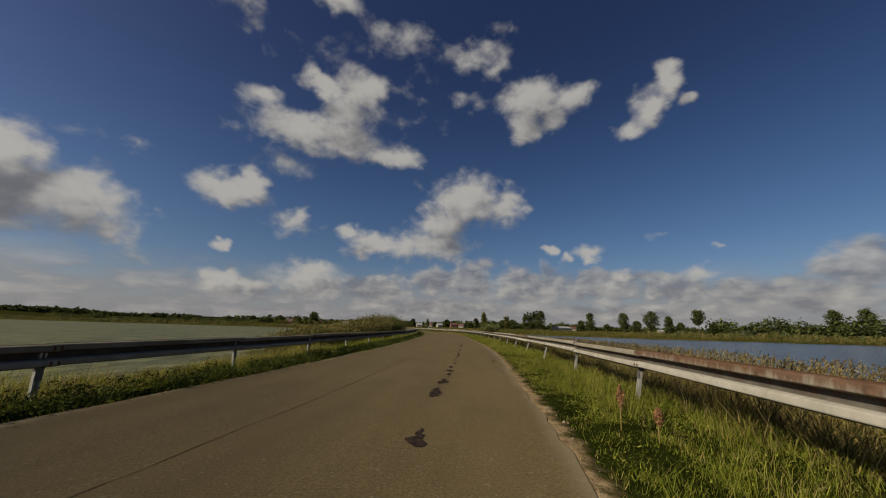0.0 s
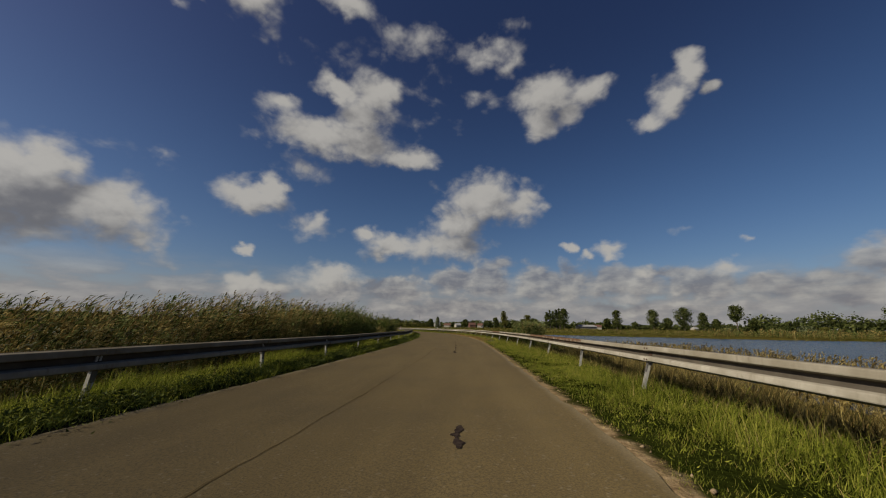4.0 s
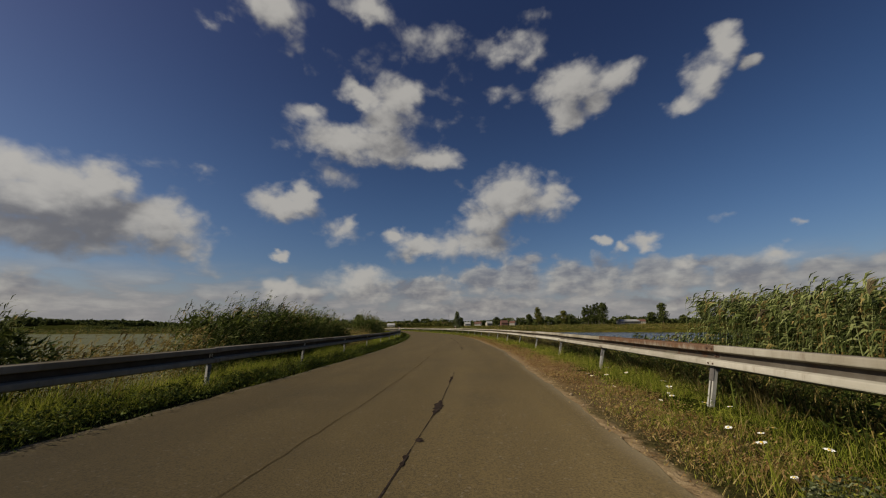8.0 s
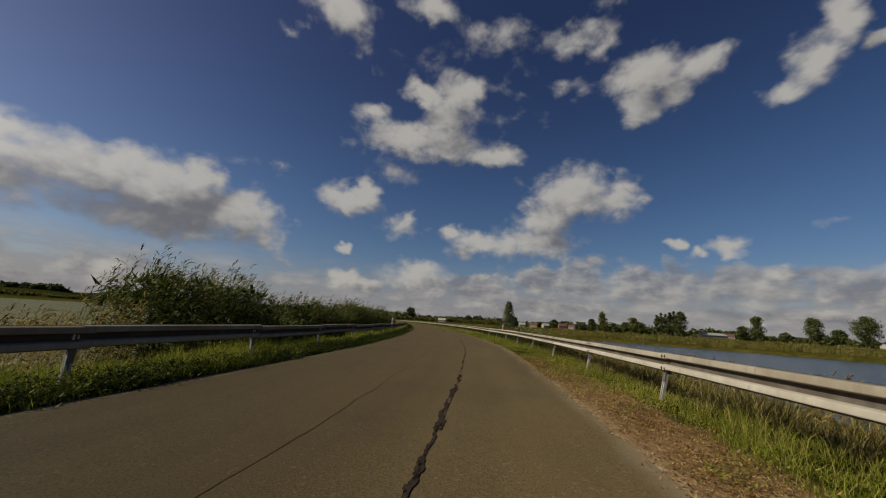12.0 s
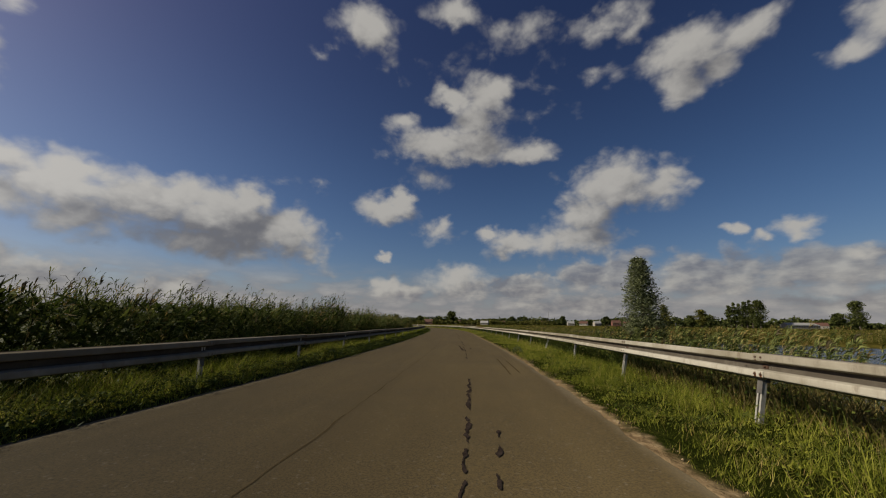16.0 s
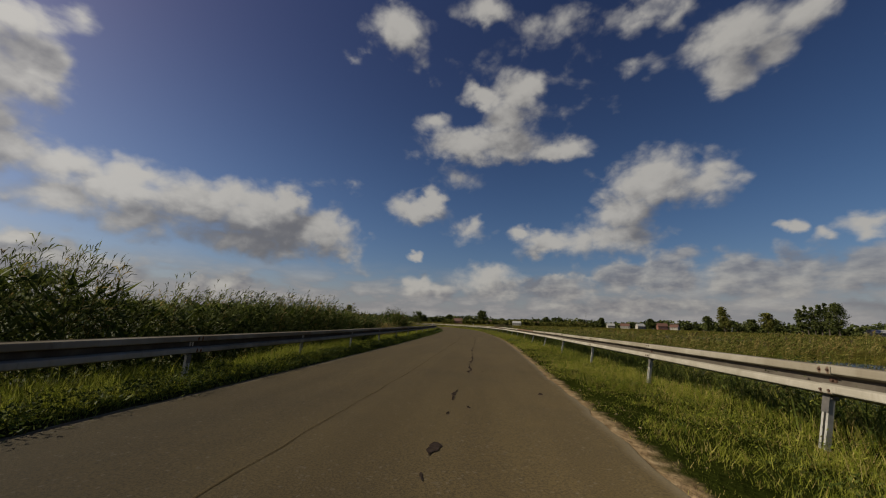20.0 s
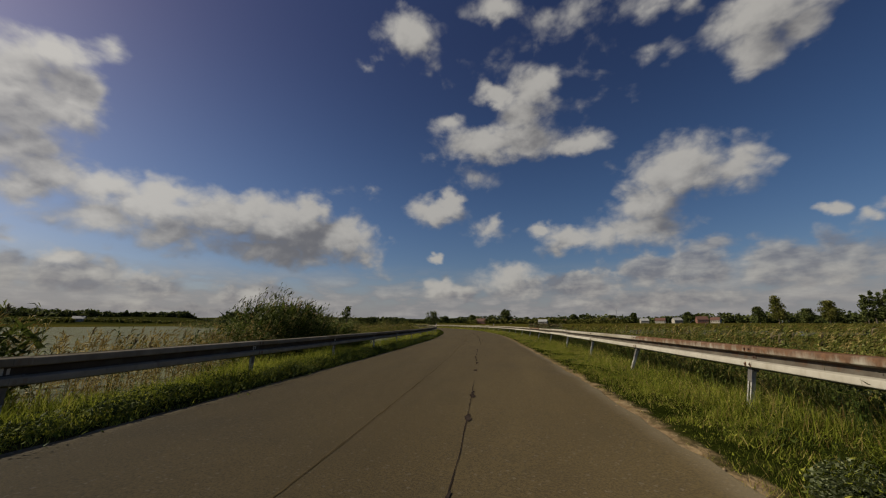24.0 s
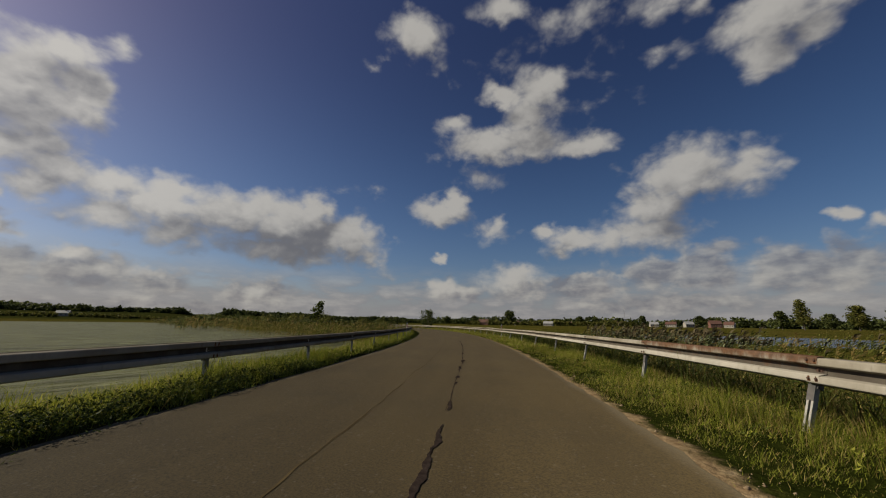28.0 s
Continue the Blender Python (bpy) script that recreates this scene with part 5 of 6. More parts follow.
def east_reeds():
    r = np.random.default_rng(71)

    def bed(n, s0, s1, l0, l1, top, jag, label, seed, **kw):
        s, l = r.uniform(s0, s1, n), r.uniform(l0, l1, n)
        t = top + jag * (0.6 * np.sin(s * 1.7 + l) + 0.4 * np.sin(s * 4.1))
        reeds("reed_bed", s, l, t, label, seed, **kw)

    bed(9000, -12, 54, 7.0, 18.0, 0.02, 0.12, "low straw-coloured reeds at the water's edge", 81, leaf=REED_DRY, dry=0.8, n_leaf=6, plume=0.3, wind=0.5)
    bed(1000, 56.2, 60.2, 6.6, 8.8, 1.5, 0.22, "tall green clump of reeds behind the guardrail", 82, leaf=REED_PALE)
    bed(260, 61.0, 63.6, 6.6, 8.8, 0.55, 0.2, "green reeds behind the guardrail", 83)
    bed(2600, 66, 112, 7.0, 15.0, -0.1, 0.15, "low brownish reeds at the water's edge", 84, dry=0.6, n_leaf=6, plume=0.3)
    bed(1000, 112, 122, 6.4, 10.0, 0.75, 0.3, "green reeds round a young willow", 85)
    bed(1100, 122, 146, 6.6, 10.0, -0.05, 0.3, "green marsh reeds behind the guardrail", 86, leaf=MARSH, n_leaf=10)
    bed(4200, 148, 186, 7.4, 22.0, 0.70, 0.25, "green and brown marsh reeds", 87, dry=0.25, n_leaf=8, leaf=MARSH)
    bed(340, 182, 190, 5.9, 7.6, 0.9, 0.2, "silvery reeds blown over in the wind", 88, leaf=WILLOW, plume=0.9)
    bed(1500, 190, 240, 6.5, 16.0, 0.35, 0.2, "green marsh reeds along the bend", 89, n_leaf=6)


east_reeds()


def reed_belt(name, n, ax, ay, bx, by, deep, top, label, seed, **kw):
    """Reeds along a far shore, from one place in the plan to another."""
    r = np.random.default_rng(seed)
    f = r.random(n)
    wobble = 3.0 * np.sin(f * 23.0) + 2.0 * np.sin(f * 61.0)
    nx, ny = -(by - ay), bx - ax
    q = math.hypot(nx, ny)
    d = r.random(n) * deep + wobble
    x, y = ax + (bx - ax) * f + nx / q * d, ay + (by - ay) * f + ny / q * d
    reeds(name, None, None, top + 0.35 * np.sin(f * 47) + 0.2 * np.sin(f * 133) + r.normal(0, 0.12, n), label, seed, xy=(x, y), n_leaf=4, **kw)


reed_belt("reed_bed", 3062, -4, 176, 42, 160, 14, 0.77, "green reeds on the far bank", 91, leaf=MARSH, scale=1.6, dry=0.3)
reed_belt("reed_bed", 3062, 40, 160, 78, 131, 16, 0.77, "green and tawny reeds on the far bank", 92, leaf=MARSH, scale=1.8, dry=0.35)
reed_belt("reed_bed", 1860, 76, 132, 160, 99, 18, 1.0, "green and tawny reeds on the far bank", 93, scale=3.6, dry=0.4)
reed_belt("reed_bed", 1612, 158, 100, 330, 28, 22, 1.1, "tawny reeds on the far bank", 94, scale=4.5, dry=0.45)
reed_belt("reed_bed", 3062, -58, 206, -120, 226, 14, 0.59, "tawny reeds on the spit", 95, leaf=MARSH, scale=1.6, dry=0.3)
reed_belt("reed_bed", 1364, -118, 224, -390, 306, 20, 1.0, "dark reeds on the far shore", 96, scale=5.0, dry=0.3)
reed_belt("reed_bed", 1500, -38, 204, 6, 214, 9, -0.05, "low green marsh reeds before a pond", 99, leaf=MARSH, scale=1.4, dry=0.15)
reed_belt("reed_bed", 3300, 16, 206, 72, 236, 56, 0.69, "field of green marsh reeds", 97, leaf=MARSH, scale=1.6, dry=0.12)
reed_belt("reed_bed", 3534, 20, 176, 120, 150, 55, 0.72, "field of green marsh reeds", 98, leaf=MARSH, scale=1.6, dry=0.14)


def weeds(name, n, s0, s1, l0, l1, tall, label, seed, mat=WEED, fine=1.0):
    """Leafy weeds: each leaf a small folded blade on a hidden stalk."""
    r = np.random.default_rng(seed)
    k = max(1, n // 70)
    cs, cl, ch = r.uniform(s0, s1, k), r.uniform(l0, l1, k), tall * r.uniform(0.5, 1.15, k)
    p = r.integers(0, k, n)
    f = r.random(n) ** 0.7
    s, l = cs[p] + r.normal(0, 0.17, n) * (1.1 - 0.5 * f), cl[p] + r.normal(0, 0.17, n) * (1.1 - 0.5 * f)
    x, y, z = ground_z(s, l)
    a = r.uniform(0, 2 * np.pi, n)
    q = r.uniform(0.03, 0.065, n) * fine
    rise, wide, leans = q * r.uniform(0.0, 0.9, n), q * 0.6, (np.cos(a) * q, np.sin(a) * q)
    z = z + ch[p] * f
    if tall > 0.5:
        i = np.arange(4 * k) % k
        sx, sy, sz = ground_z(cs[i] + r.normal(0, 0.10, 4 * k), cl[i] + r.normal(0, 0.10, 4 * k))
        x, y, z = np.append(x, sx), np.append(y, sy), np.append(z, sz - 0.03)
        rise, wide = np.append(rise, ch[i] * r.uniform(0.8, 1.05, 4 * k)), np.append(wide, np.full(4 * k, 0.014))
        leans = tuple(np.append(v, r.normal(0.02, 0.05, 4 * k)) for v in leans)
    return spikes(name, x, y, z, rise, wide, leans, [mat], label, category="weeds", seed=seed)


weeds("weed_patch", 110000, 92, 205, 5.0, 7.2, 0.8, "dark leafy weeds behind the guardrail", 101)
weeds("weed_patch", 34000, 42, 66, 5.1, 6.9, 0.65, "dark leafy weeds behind the guardrail", 102)
weeds("weed_patch", 230000, -2, 182, -3.75, -3.0, 0.25, "dark broad-leaved weeds at the road's edge", 103, WEED, 0.85)
weeds("tall_weeds", 42000, 145, 167, 6.2, 10.5, 1.3, "tall pale-green flowering weeds behind the guardrail", 106, REED_PALE)
weeds("dead_weed_patch", 70000, 54, 92, 3.2, 4.3, 0.09, "brown dead weeds on dug earth", 105, DEAD, 0.55)
weeds("weed_patch", 60000, -2, 185, 3.3, 5.2, 0.22, "low broad-leaved weeds on the verge", 104, GRASS, 0.6)
weeds("weed_patch", 22000, 92, 185, 3.3, 5.0, 0.16, "low dark clover and plantain on the verge", 107, WEED, 0.7)


def mugwort(s, lat, wide, tall, seed):
    """A low grey-green bushy weed on the verge."""
    r = np.random.default_rng(seed)
    n = 900
    a, q = r.uniform(0, 6.28, n), np.sqrt(r.random(n)) * wide
    x, y, z = ground_z(np.full(n, float(s)), np.full(n, float(lat)))
    f = r.random(n)
    hh_ = tall * f * (1 - (q / wide) ** 2 * 0.7)
    b = r.uniform(0, 6.28, n)
    w = r.uniform(0.02, 0.045, n)
    blades("bushy_weed", x + np.cos(a) * q, y + np.sin(a) * q, z + hh_, w * 0.6, w * 0.5, (np.cos(b) * w, np.sin(b) * w), [WILLOW], "low grey-green bushy weed on the verge", category="weed", seed=seed)


mugwort(119.8, 3.25, 0.22, 0.26, 111)
mugwort(154.6, 3.6, 0.26, 0.28, 112)
mugwort(53.6, 3.7, 0.26, 0.24, 113)

# ---- trees, woods and bushes ----


def leaf_cloud(r, centres, radii, n, size, flat_=1.0, droop=0.0):
    """n small leaf blades round the given clump centres, as one set of strips."""
    k = r.integers(0, len(centres), n)
    d = r.normal(0, 1, (n, 3))
    d /= np.linalg.norm(d, axis=1, keepdims=True)
    q = r.random(n) ** 0.45
    p = centres[k] + d * (radii[k] * q)[:, None] * np.array([1, 1, 0.85])
    a = r.uniform(0, 2 * np.pi, n)
    s = size * r.uniform(0.6, 1.4, n)
    u = np.stack([np.cos(a), np.sin(a), r.normal(0.1 - droop, 0.5, n)], 1) * s[:, None]
    w = np.cross(u, r.normal(0, 1, (n, 3)))
    w /= np.linalg.norm(w, axis=1, keepdims=True) + 1e-9
    w *= (s * 0.36 * flat_)[:, None]
    verts = np.stack([p - u / 2, p - u * 0.05 - w, p + u / 2, p - u * 0.05 + w], 1).reshape(-1, 3)
    loops = np.arange(n * 4)
    return verts, loops, np.full(n, 4)


def crown_clumps(r, high, wide, low, kind, n):
    """Centres and radii of the clumps that make up a crown of the given outline."""
    f = r.random(n)
    if kind == "column":
        prof = np.interp(f, (0, 0.15, 0.6, 1), (0.55, 0.9, 1.0, 0.25))
    elif kind == "cone":
        prof = np.interp(f, (0, 0.2, 0.5, 0.8, 1), (0.9, 1.0, 0.8, 0.5, 0.12))
    else:
        prof = np.sqrt(np.clip(1 - (2 * f - 1) ** 2 * 0.92, 0.05, 1))
    a, q = r.uniform(0, 2 * np.pi, n), np.sqrt(r.random(n)) * 0.85
    lump = 0.72 + 0.42 * r.random(n)
    c = np.stack([np.cos(a) * q * prof * wide * lump, np.sin(a) * q * prof * wide * lump, low + (high - low) * f * 0.95], 1)
    return c, wide * r.uniform(0.30, 0.52, n) * (0.5 + 0.5 * prof) * (1.5 if kind == "column" else 1.0)


def ground_at(x, y):
    s, l = along([x], [y])
    return float(height(np.array([float(x)]), np.array([float(y)]), s, l)[0])


def tree(x, y, high, wide, label, seed, mat=TREE, kind="round", leaves=900, size=0.9, low=0.18, name="tree", z=None, slim=1.0):
    r = np.random.default_rng(seed)
    z = ground_at(x, y) - 0.05 if z is None else z
    top = tagged(new(name), label, "tree" if name == "tree" else "bush")
    top.location = (x, y, z)
    c, rad = crown_clumps(r, high, wide, high * low, kind, max(10, leaves // 40))
    bm = bmesh.new()
    thick = high * (0.022 if kind != "column" else 0.016) + 0.02
    bend = Vector((r.normal(0, 0.02), r.normal(0, 0.02), 0)) * high
    knots = [Vector((0, 0, -0.1)), Vector((0, 0, high * 0.3)) + bend * 0.5, Vector((0, 0, high * 0.62)) + bend, Vector((0, 0, high * 0.9)) + bend * 1.2]
    for i in range(3):
        rod(bm, knots[i], knots[i + 1], thick * (1 - i * 0.3), thick * (0.7 - i * 0.3), 8)
    for i in range(9):
        f = r.uniform(0.22, 0.75) if low > 0.1 else r.uniform(0.03, 0.6)
        base_ = Vector((0, 0, high * f)) + bend * f
        goal = Vector(c[r.integers(0, len(c))])
        goal.z = max(goal.z, base_.z + 0.1 * high)
        rod(bm, base_, base_ + (goal - base_) * 0.9, thick * 0.38, thick * 0.1, 5)
    part("trunk", bm, BARK, top)
    me = quick_mesh("crown", *leaf_cloud(r, c, rad, leaves, size, slim), [mat])
    crown_ = new("crown", me)
    crown_.parent = top
    return top


MID = (-3.4, 91.0)


def far(left, dist):
    a, dist = radians(left), dist * (1.3 if dist > 430 else 1.0)
    return MID[0] - math.sin(a) * dist, MID[1] + math.cos(a) * dist


def far_tree(left, dist, high, wide, label, seed, **kw):
    x, y = far(left, dist)
    if dist > 430:
        more = 1.6 if left < -5 else 1.3
        high, wide = high * more, wide * more
    return tree(x, y, high, wide, label, seed, size=dist * 0.0026, **{**kw, "leaves": int(4 * kw["leaves"]) if "leaves" in kw else 3200})


for i, (a_, h_) in enumerate(((-15.0, 22), (-15.5, 25), (-16.0, 24), (-16.5, 26), (-17.0, 27))):
    far_tree(a_, 555, h_, 3.0, "dark columnar poplar in a row beyond the marsh", 200 + i, kind="column", leaves=500)
far_tree(-17.7, 550, 26, 6.5, "dark broad-crowned poplar beyond the marsh", 206, leaves=1000)
far_tree(-8.1, 440, 19, 4.0, "pale green slender poplar beyond the marsh", 207, mat=TREE_PALE, kind="column", leaves=800)
far_tree(-12.0, 470, 16, 5.0, "pale green rounded tree beyond the marsh", 236, mat=TREE_PALE, leaves=800)
far_tree(-6.6, 450, 12, 4.0, "small dark tree beyond the marsh", 208)
far_tree(-25.4, 600, 25, 7.0, "tall rounded tree on the far bank", 210, leaves=1000)
far_tree(-24.0, 600, 14, 5.5, "low rounded tree on the far bank", 211)
far_tree(-27.8, 610, 10, 5.0, "low rounded tree on the far bank", 212)
far_tree(-30.2, 620, 26, 8.0, "tall rounded tree on the far bank", 213, leaves=1000)
far_tree(-32.0, 620, 15, 6.0, "low rounded tree on the far bank", 214)
far_tree(-34.0, 620, 28, 10.0, "broad dark tree on the far bank", 215, leaves=1300)
far_tree(-36.2, 620, 22, 6.0, "rounded tree on the far bank", 216, leaves=900)
far_tree(-37.6, 630, 14, 5.0, "low rounded tree on the far bank", 217)
far_tree(-39.8, 620, 30, 8.0, "tall tree with an open trunk on the far bank", 218, leaves=1000, low=0.4)
far_tree(-41.4, 630, 14, 6.0, "low rounded tree on the far bank", 219)
far_tree(-53.0, 600, 27, 8.0, "tall dark tree above the wood", 220, leaves=900, low=0.3)
far_tree(-55.5, 600, 28, 8.0, "tall dark tree above the wood", 221, leaves=900, low=0.3)
far_tree(22.0, 600, 21, 9.0, "large dark tree above the village", 222, leaves=1100)
far_tree(-1.0, 700, 16, 7.0, "dark tree among the village houses", 223)
far_tree(5.0, 700, 17, 5.0, "dark rounded tree among the village houses", 224)
far_tree(10.5, 720, 14, 6.0, "dark tree beside the village", 225)
far_tree(12.5, 720, 15, 8.0, "dark tree beside the village", 226)
far_tree(27.0, 640, 14, 7.0, "dark tree beyond the lake", 227)
far_tree(31.0, 620, 12, 6.0, "dark tree beyond the lake", 228)
far_tree(16.0, 640, 10, 5.0, "dark low tree beside the village", 229)
far_tree(19.0, 640, 10, 6.0, "dark low tree beside the village", 230)
far_tree(-11.0, 560, 12, 5.5, "dark low tree beyond the marsh", 231)
far_tree(-12.8, 560, 13, 6.5, "dark low tree beyond the marsh", 232)
far_tree(-48.0, 560, 5, 4.0, "pale low bush on the bank", 233, mat=TREE_PALE, low=0.05)
far_tree(-44.0, 300, 4.0, 3.4, "pale willow bush on the far shore", 234, mat=WILLOW, low=0.05)
far_tree(-52.0, 300, 5.5, 4.4, "silvery willow bush on the far shore", 235, mat=WILLOW, low=0.05)
tree(-118, 288, 8.0, 3.8, "round dark tree at the end of the road", 240, leaves=1500, size=0.5, low=0.1)
tree(-112, 229, 8.0, 2.1, "thin ragged pine on the spit", 241, leaves=700, size=0.42, low=0.35, mat=WEED)
tree(-128, 232, 3.4, 3.0, "dark bush on the spit", 242, leaves=900, size=0.4, low=0.05, mat=TREE, name="bush")
# the young willow behind the eastern rail
wx, wy = (float(v) for v in at(118.9, 8.2))
tree(wx, wy, 4.85, 1.0, "young silver-leaved willow behind the guardrail", 243, mat=WILLOW, kind="cone", leaves=22000, size=0.10, low=0.06, slim=0.42)


def bush(s, lat, high, wide, label, seed, mat=WEED, leaves=7000, size=0.09):
    x, y = (float(v) for v in at(s, lat))
    return tree(x, y, high, wide, label, seed, mat=mat, leaves=leaves, size=size, low=0.02, name="bush", slim=0.5)


bush(38.5, -7.6, 3.0, 1.3, "dark green bush among the reeds", 250, leaves=6500)
bush(53.5, -7.4, 3.2, 1.4, "dark green bush among the reeds", 251, leaves=6500)
bush(76.0, -7.6, 2.8, 1.1, "dark green bush among the reeds", 252, leaves=5500)
bush(162.8, -7.4, 2.5, 1.3, "dark green bush among the reeds", 253, leaves=6500)
bush(166.2, -7.4, 2.9, 1.5, "dark green bush among the reeds", 254, leaves=7500)
bush(116.9, 7.4, 1.25, 0.7, "leafy willow scrub behind the guardrail", 255, mat=WILLOW)
bush(120.8, 7.8, 1.3, 0.75, "leafy willow scrub behind the guardrail", 256, mat=WILLOW)
for i, (s_, l_, h_, w_) in enumerate(((222, -9, 2.1, 1.9), (229, -8.5, 1.9, 1.7), (238, -8, 2.3, 2.0), (247, -9, 2.4, 2.2), (256, -12, 2.6, 2.4), (214, -13, 2.0, 1.9))):
    bush(s_, l_, h_, w_, "pale willow bush on the lake shore", 260 + i, mat=TREE_PALE, leaves=900, size=0.3)
bush_rng = np.random.default_rng(270)
for i in range(26):
    x_ = -92 - 9.2 * i + bush_rng.uniform(-3, 3)
    y_ = 219 - 0.30 * (x_ + 92) + bush_rng.uniform(0, 9)
    h_ = bush_rng.uniform(2.4, 4.0) * (1 + 0.022 * i)
    tree(x_, y_, h_, h_ * bush_rng.uniform(0.9, 1.4), ("tawny bush on the spit", "olive-green bush on the spit", "dark green bush on the spit")[i % 3], 270 + i, mat=(TREE_PALE, MARSH, TREE)[i % 3], leaves=800, size=0.3 + 0.012 * i, low=0.03, name="bush")


def wood(name, left0, left1, dist0, dist1, high, n, label, seed, mat=TREE, deep=40.0, fine=1.0):
    """A far wood or hedge line: many crowns, uneven in height, in one mesh."""
    r = np.random.default_rng(seed)
    V, L, C, base_ = [], [], [], 0
    n = int(n * 1.35)
    for i in range(n):
        f = (i + r.random()) / n
        x, y = far(left0 + (left1 - left0) * f, dist0 + (dist1 - dist0) * f + r.uniform(0, deep))
        z = ground_at(x, y)
        h = (1.45 if dist0 > 430 else 1.1) * high * r.uniform(0.6, 1.15) * (1 + 0.18 * math.sin(f * 19 + seed))
        w = h * r.uniform(0.4, 0.75)
        c, rad = crown_clumps(r, h, w, 0.3, "round", 9)
        c += np.array([x, y, z])
        v, l, k = leaf_cloud(r, c, rad * 1.25, int(56 / fine ** 1.6), dist0 * 0.0060 * fine)
        V.append(v), L.append(l + base_), C.append(k)
        base_ += len(v)
    me = quick_mesh(name, np.concatenate(V), np.concatenate(L), np.concatenate(C), [mat])
    tagged(new(name, me), label, "wood", kind="stuff")


wood("far_wood", -7, -25, 600, 640, 10, 130, "dark hedge and trees beyond the marsh", 301)
wood("far_wood", -23, -43, 650, 650, 8, 120, "dark trees along the far bank", 302)
wood("far_wood", -41, -62, 620, 560, 17, 150, "dark wood beyond the lake", 303)
wood("far_wood", -60, -85, 560, 520, 16, 90, "dark wood beyond the lake", 304)
wood("far_wood", 34, -8, 760, 760, 11, 240, "dark trees round the village", 305)
wood("far_wood", 28, 6, 560, 600, 6, 120, "low scrub before the village", 306, mat=TREE_PALE)
wood("far_wood", 66, 33, 640, 700, 6, 330, "dark wood on the low ridge beyond the lake", 307)
wood("far_wood", 118, 64, 560, 640, 6.5, 480, "dark wood on the low ridge beyond the lake", 308)
wood("far_wood", 56, 36, 300, 330, 3.0, 120, "dark scrub on the far shore", 309)
wood("far_wood", 100, 56, 425, 435, 2.6, 300, "olive scrub on the far shore", 310, mat=TREE_PALE)

wood("marsh_scrub", -8, -52, 88, 100, 0.55, 260, "olive-green scrub and sedge on the marsh", 311, mat=MARSH, deep=30, fine=0.42)
wood("marsh_scrub", 20, 12, 115, 118, 0.45, 70, "olive-green scrub and sedge on the marsh", 312, mat=MARSH, deep=50, fine=0.42)

# ---- the village ----


def house(left, dist, wide, deep, eaves, ridge, turn, wall_mat, roof_mat, label, lift=0.0):
    x, y = far(left, dist)
    wide, deep, eaves, ridge = (1.25 * v for v in (wide, deep, eaves, ridge))
    top = tagged(new("house"), label, "house", group="village houses")
    top.location, top.rotation_euler = (x, y, ground_at(x, y) + lift), (0, 0, radians(turn))
    w, d = wide / 2, deep / 2
    bm = bmesh.new()
    box(bm, -w, w, -d, d, -1.0, eaves)
    for side in (-1, 1):        # gables
        a, b, c = (bm.verts.new(p) for p in ((side * w, -d, eaves), (side * w, d, eaves), (side * w, 0, ridge - 0.15)))
        bm.faces.new((a, b, c))
    part("wall", bm, wall_mat, top)
    bm = bmesh.new()
    for side in (-1, 1):
        o = 0.5
        p = [(-w - o, side * (d + o), eaves - 0.25), (w + o, side * (d + o), eaves - 0.25), (w + o, 0, ridge), (-w - o, 0, ridge)]
        low_ = [bm.verts.new(q) for q in p]
        up_ = [bm.verts.new((q[0], q[1], q[2] + 0.28)) for q in p]
        bm.faces.new(low_), bm.faces.new(up_[::-1])
        for i in range(4):
            bm.faces.new((low_[i], up_[i], up_[(i + 1) % 4], low_[(i + 1) % 4]))
    bmesh.ops.recalc_face_normals(bm, faces=bm.faces)
    roof = part("roof", bm, roof_mat, top)
    bm = bmesh.new()
    box(bm, w * 0.3, w * 0.3 + 0.8, -0.4, 0.4, ridge - 0.6, ridge + 1.3)
    part("chimney", bm, WALL_BRICK, roof)
    for k in range(max(2, int(wide / 3.2))):
        wx_ = -w + (k + 0.5) * wide / max(2, int(wide / 3.2))
        bm = bmesh.new()
        box(bm, wx_ - 0.65, wx_ + 0.65, -d - 0.06, -d + 0.05, eaves * 0.35, eaves * 0.75)
        window = part("window", bm, WALL_PALE, top)
        bm = bmesh.new()
        box(bm, wx_ - 0.52, wx_ + 0.52, -d - 0.09, -d - 0.055, eaves * 0.35 + 0.12, eaves * 0.75 - 0.12)
        part("pane", bm, GLASS_DARK, window)
    return top


house(-2.2, 640, 13, 10, 5.0, 9.5, 12, WALL_BRICK, ROOF_RED, "red brick house with a red tiled roof")
house(-3.6, 660, 11, 9, 4.0, 8.0, -20, WALL_PALE, ROOF_RED, "pale house with a red tiled roof")
house(0.3, 650, 11, 9, 4.2, 8.0, 25, WALL_PALE, ROOF_GREY, "pale house with a grey roof")
house(2.1, 640, 13, 9, 4.0, 7.6, -8, WALL_PALE, ROOF_RED, "pale house with a brown tiled roof")
house(3.9, 650, 11, 9, 3.8, 7.2, 14, WALL_PALE, ROOF_GREY, "pale house with a grey roof")
house(7.8, 660, 11, 9, 3.8, 7.0, 5, WALL_BRICK, ROOF_RED, "brick house with a tiled roof")
house(14.0, 640, 10, 8, 3.4, 6.6, -14, WALL_PALE, ROOF_RED, "pale house half hidden by trees")
house(16.8, 560, 12, 9, 3.2, 6.2, 8, WALL_PALE, ROOF_GREY, "low white house with a pale grey roof")
house(21.0, 620, 11, 9, 3.4, 6.6, -5, WALL_PALE, ROOF_RED, "pale house beside the road's end")
house(25.6, 580, 15, 10, 3.8, 8.0, 10, WALL_BRICK, ROOF_RED, "long brick farmhouse with a tiled roof")
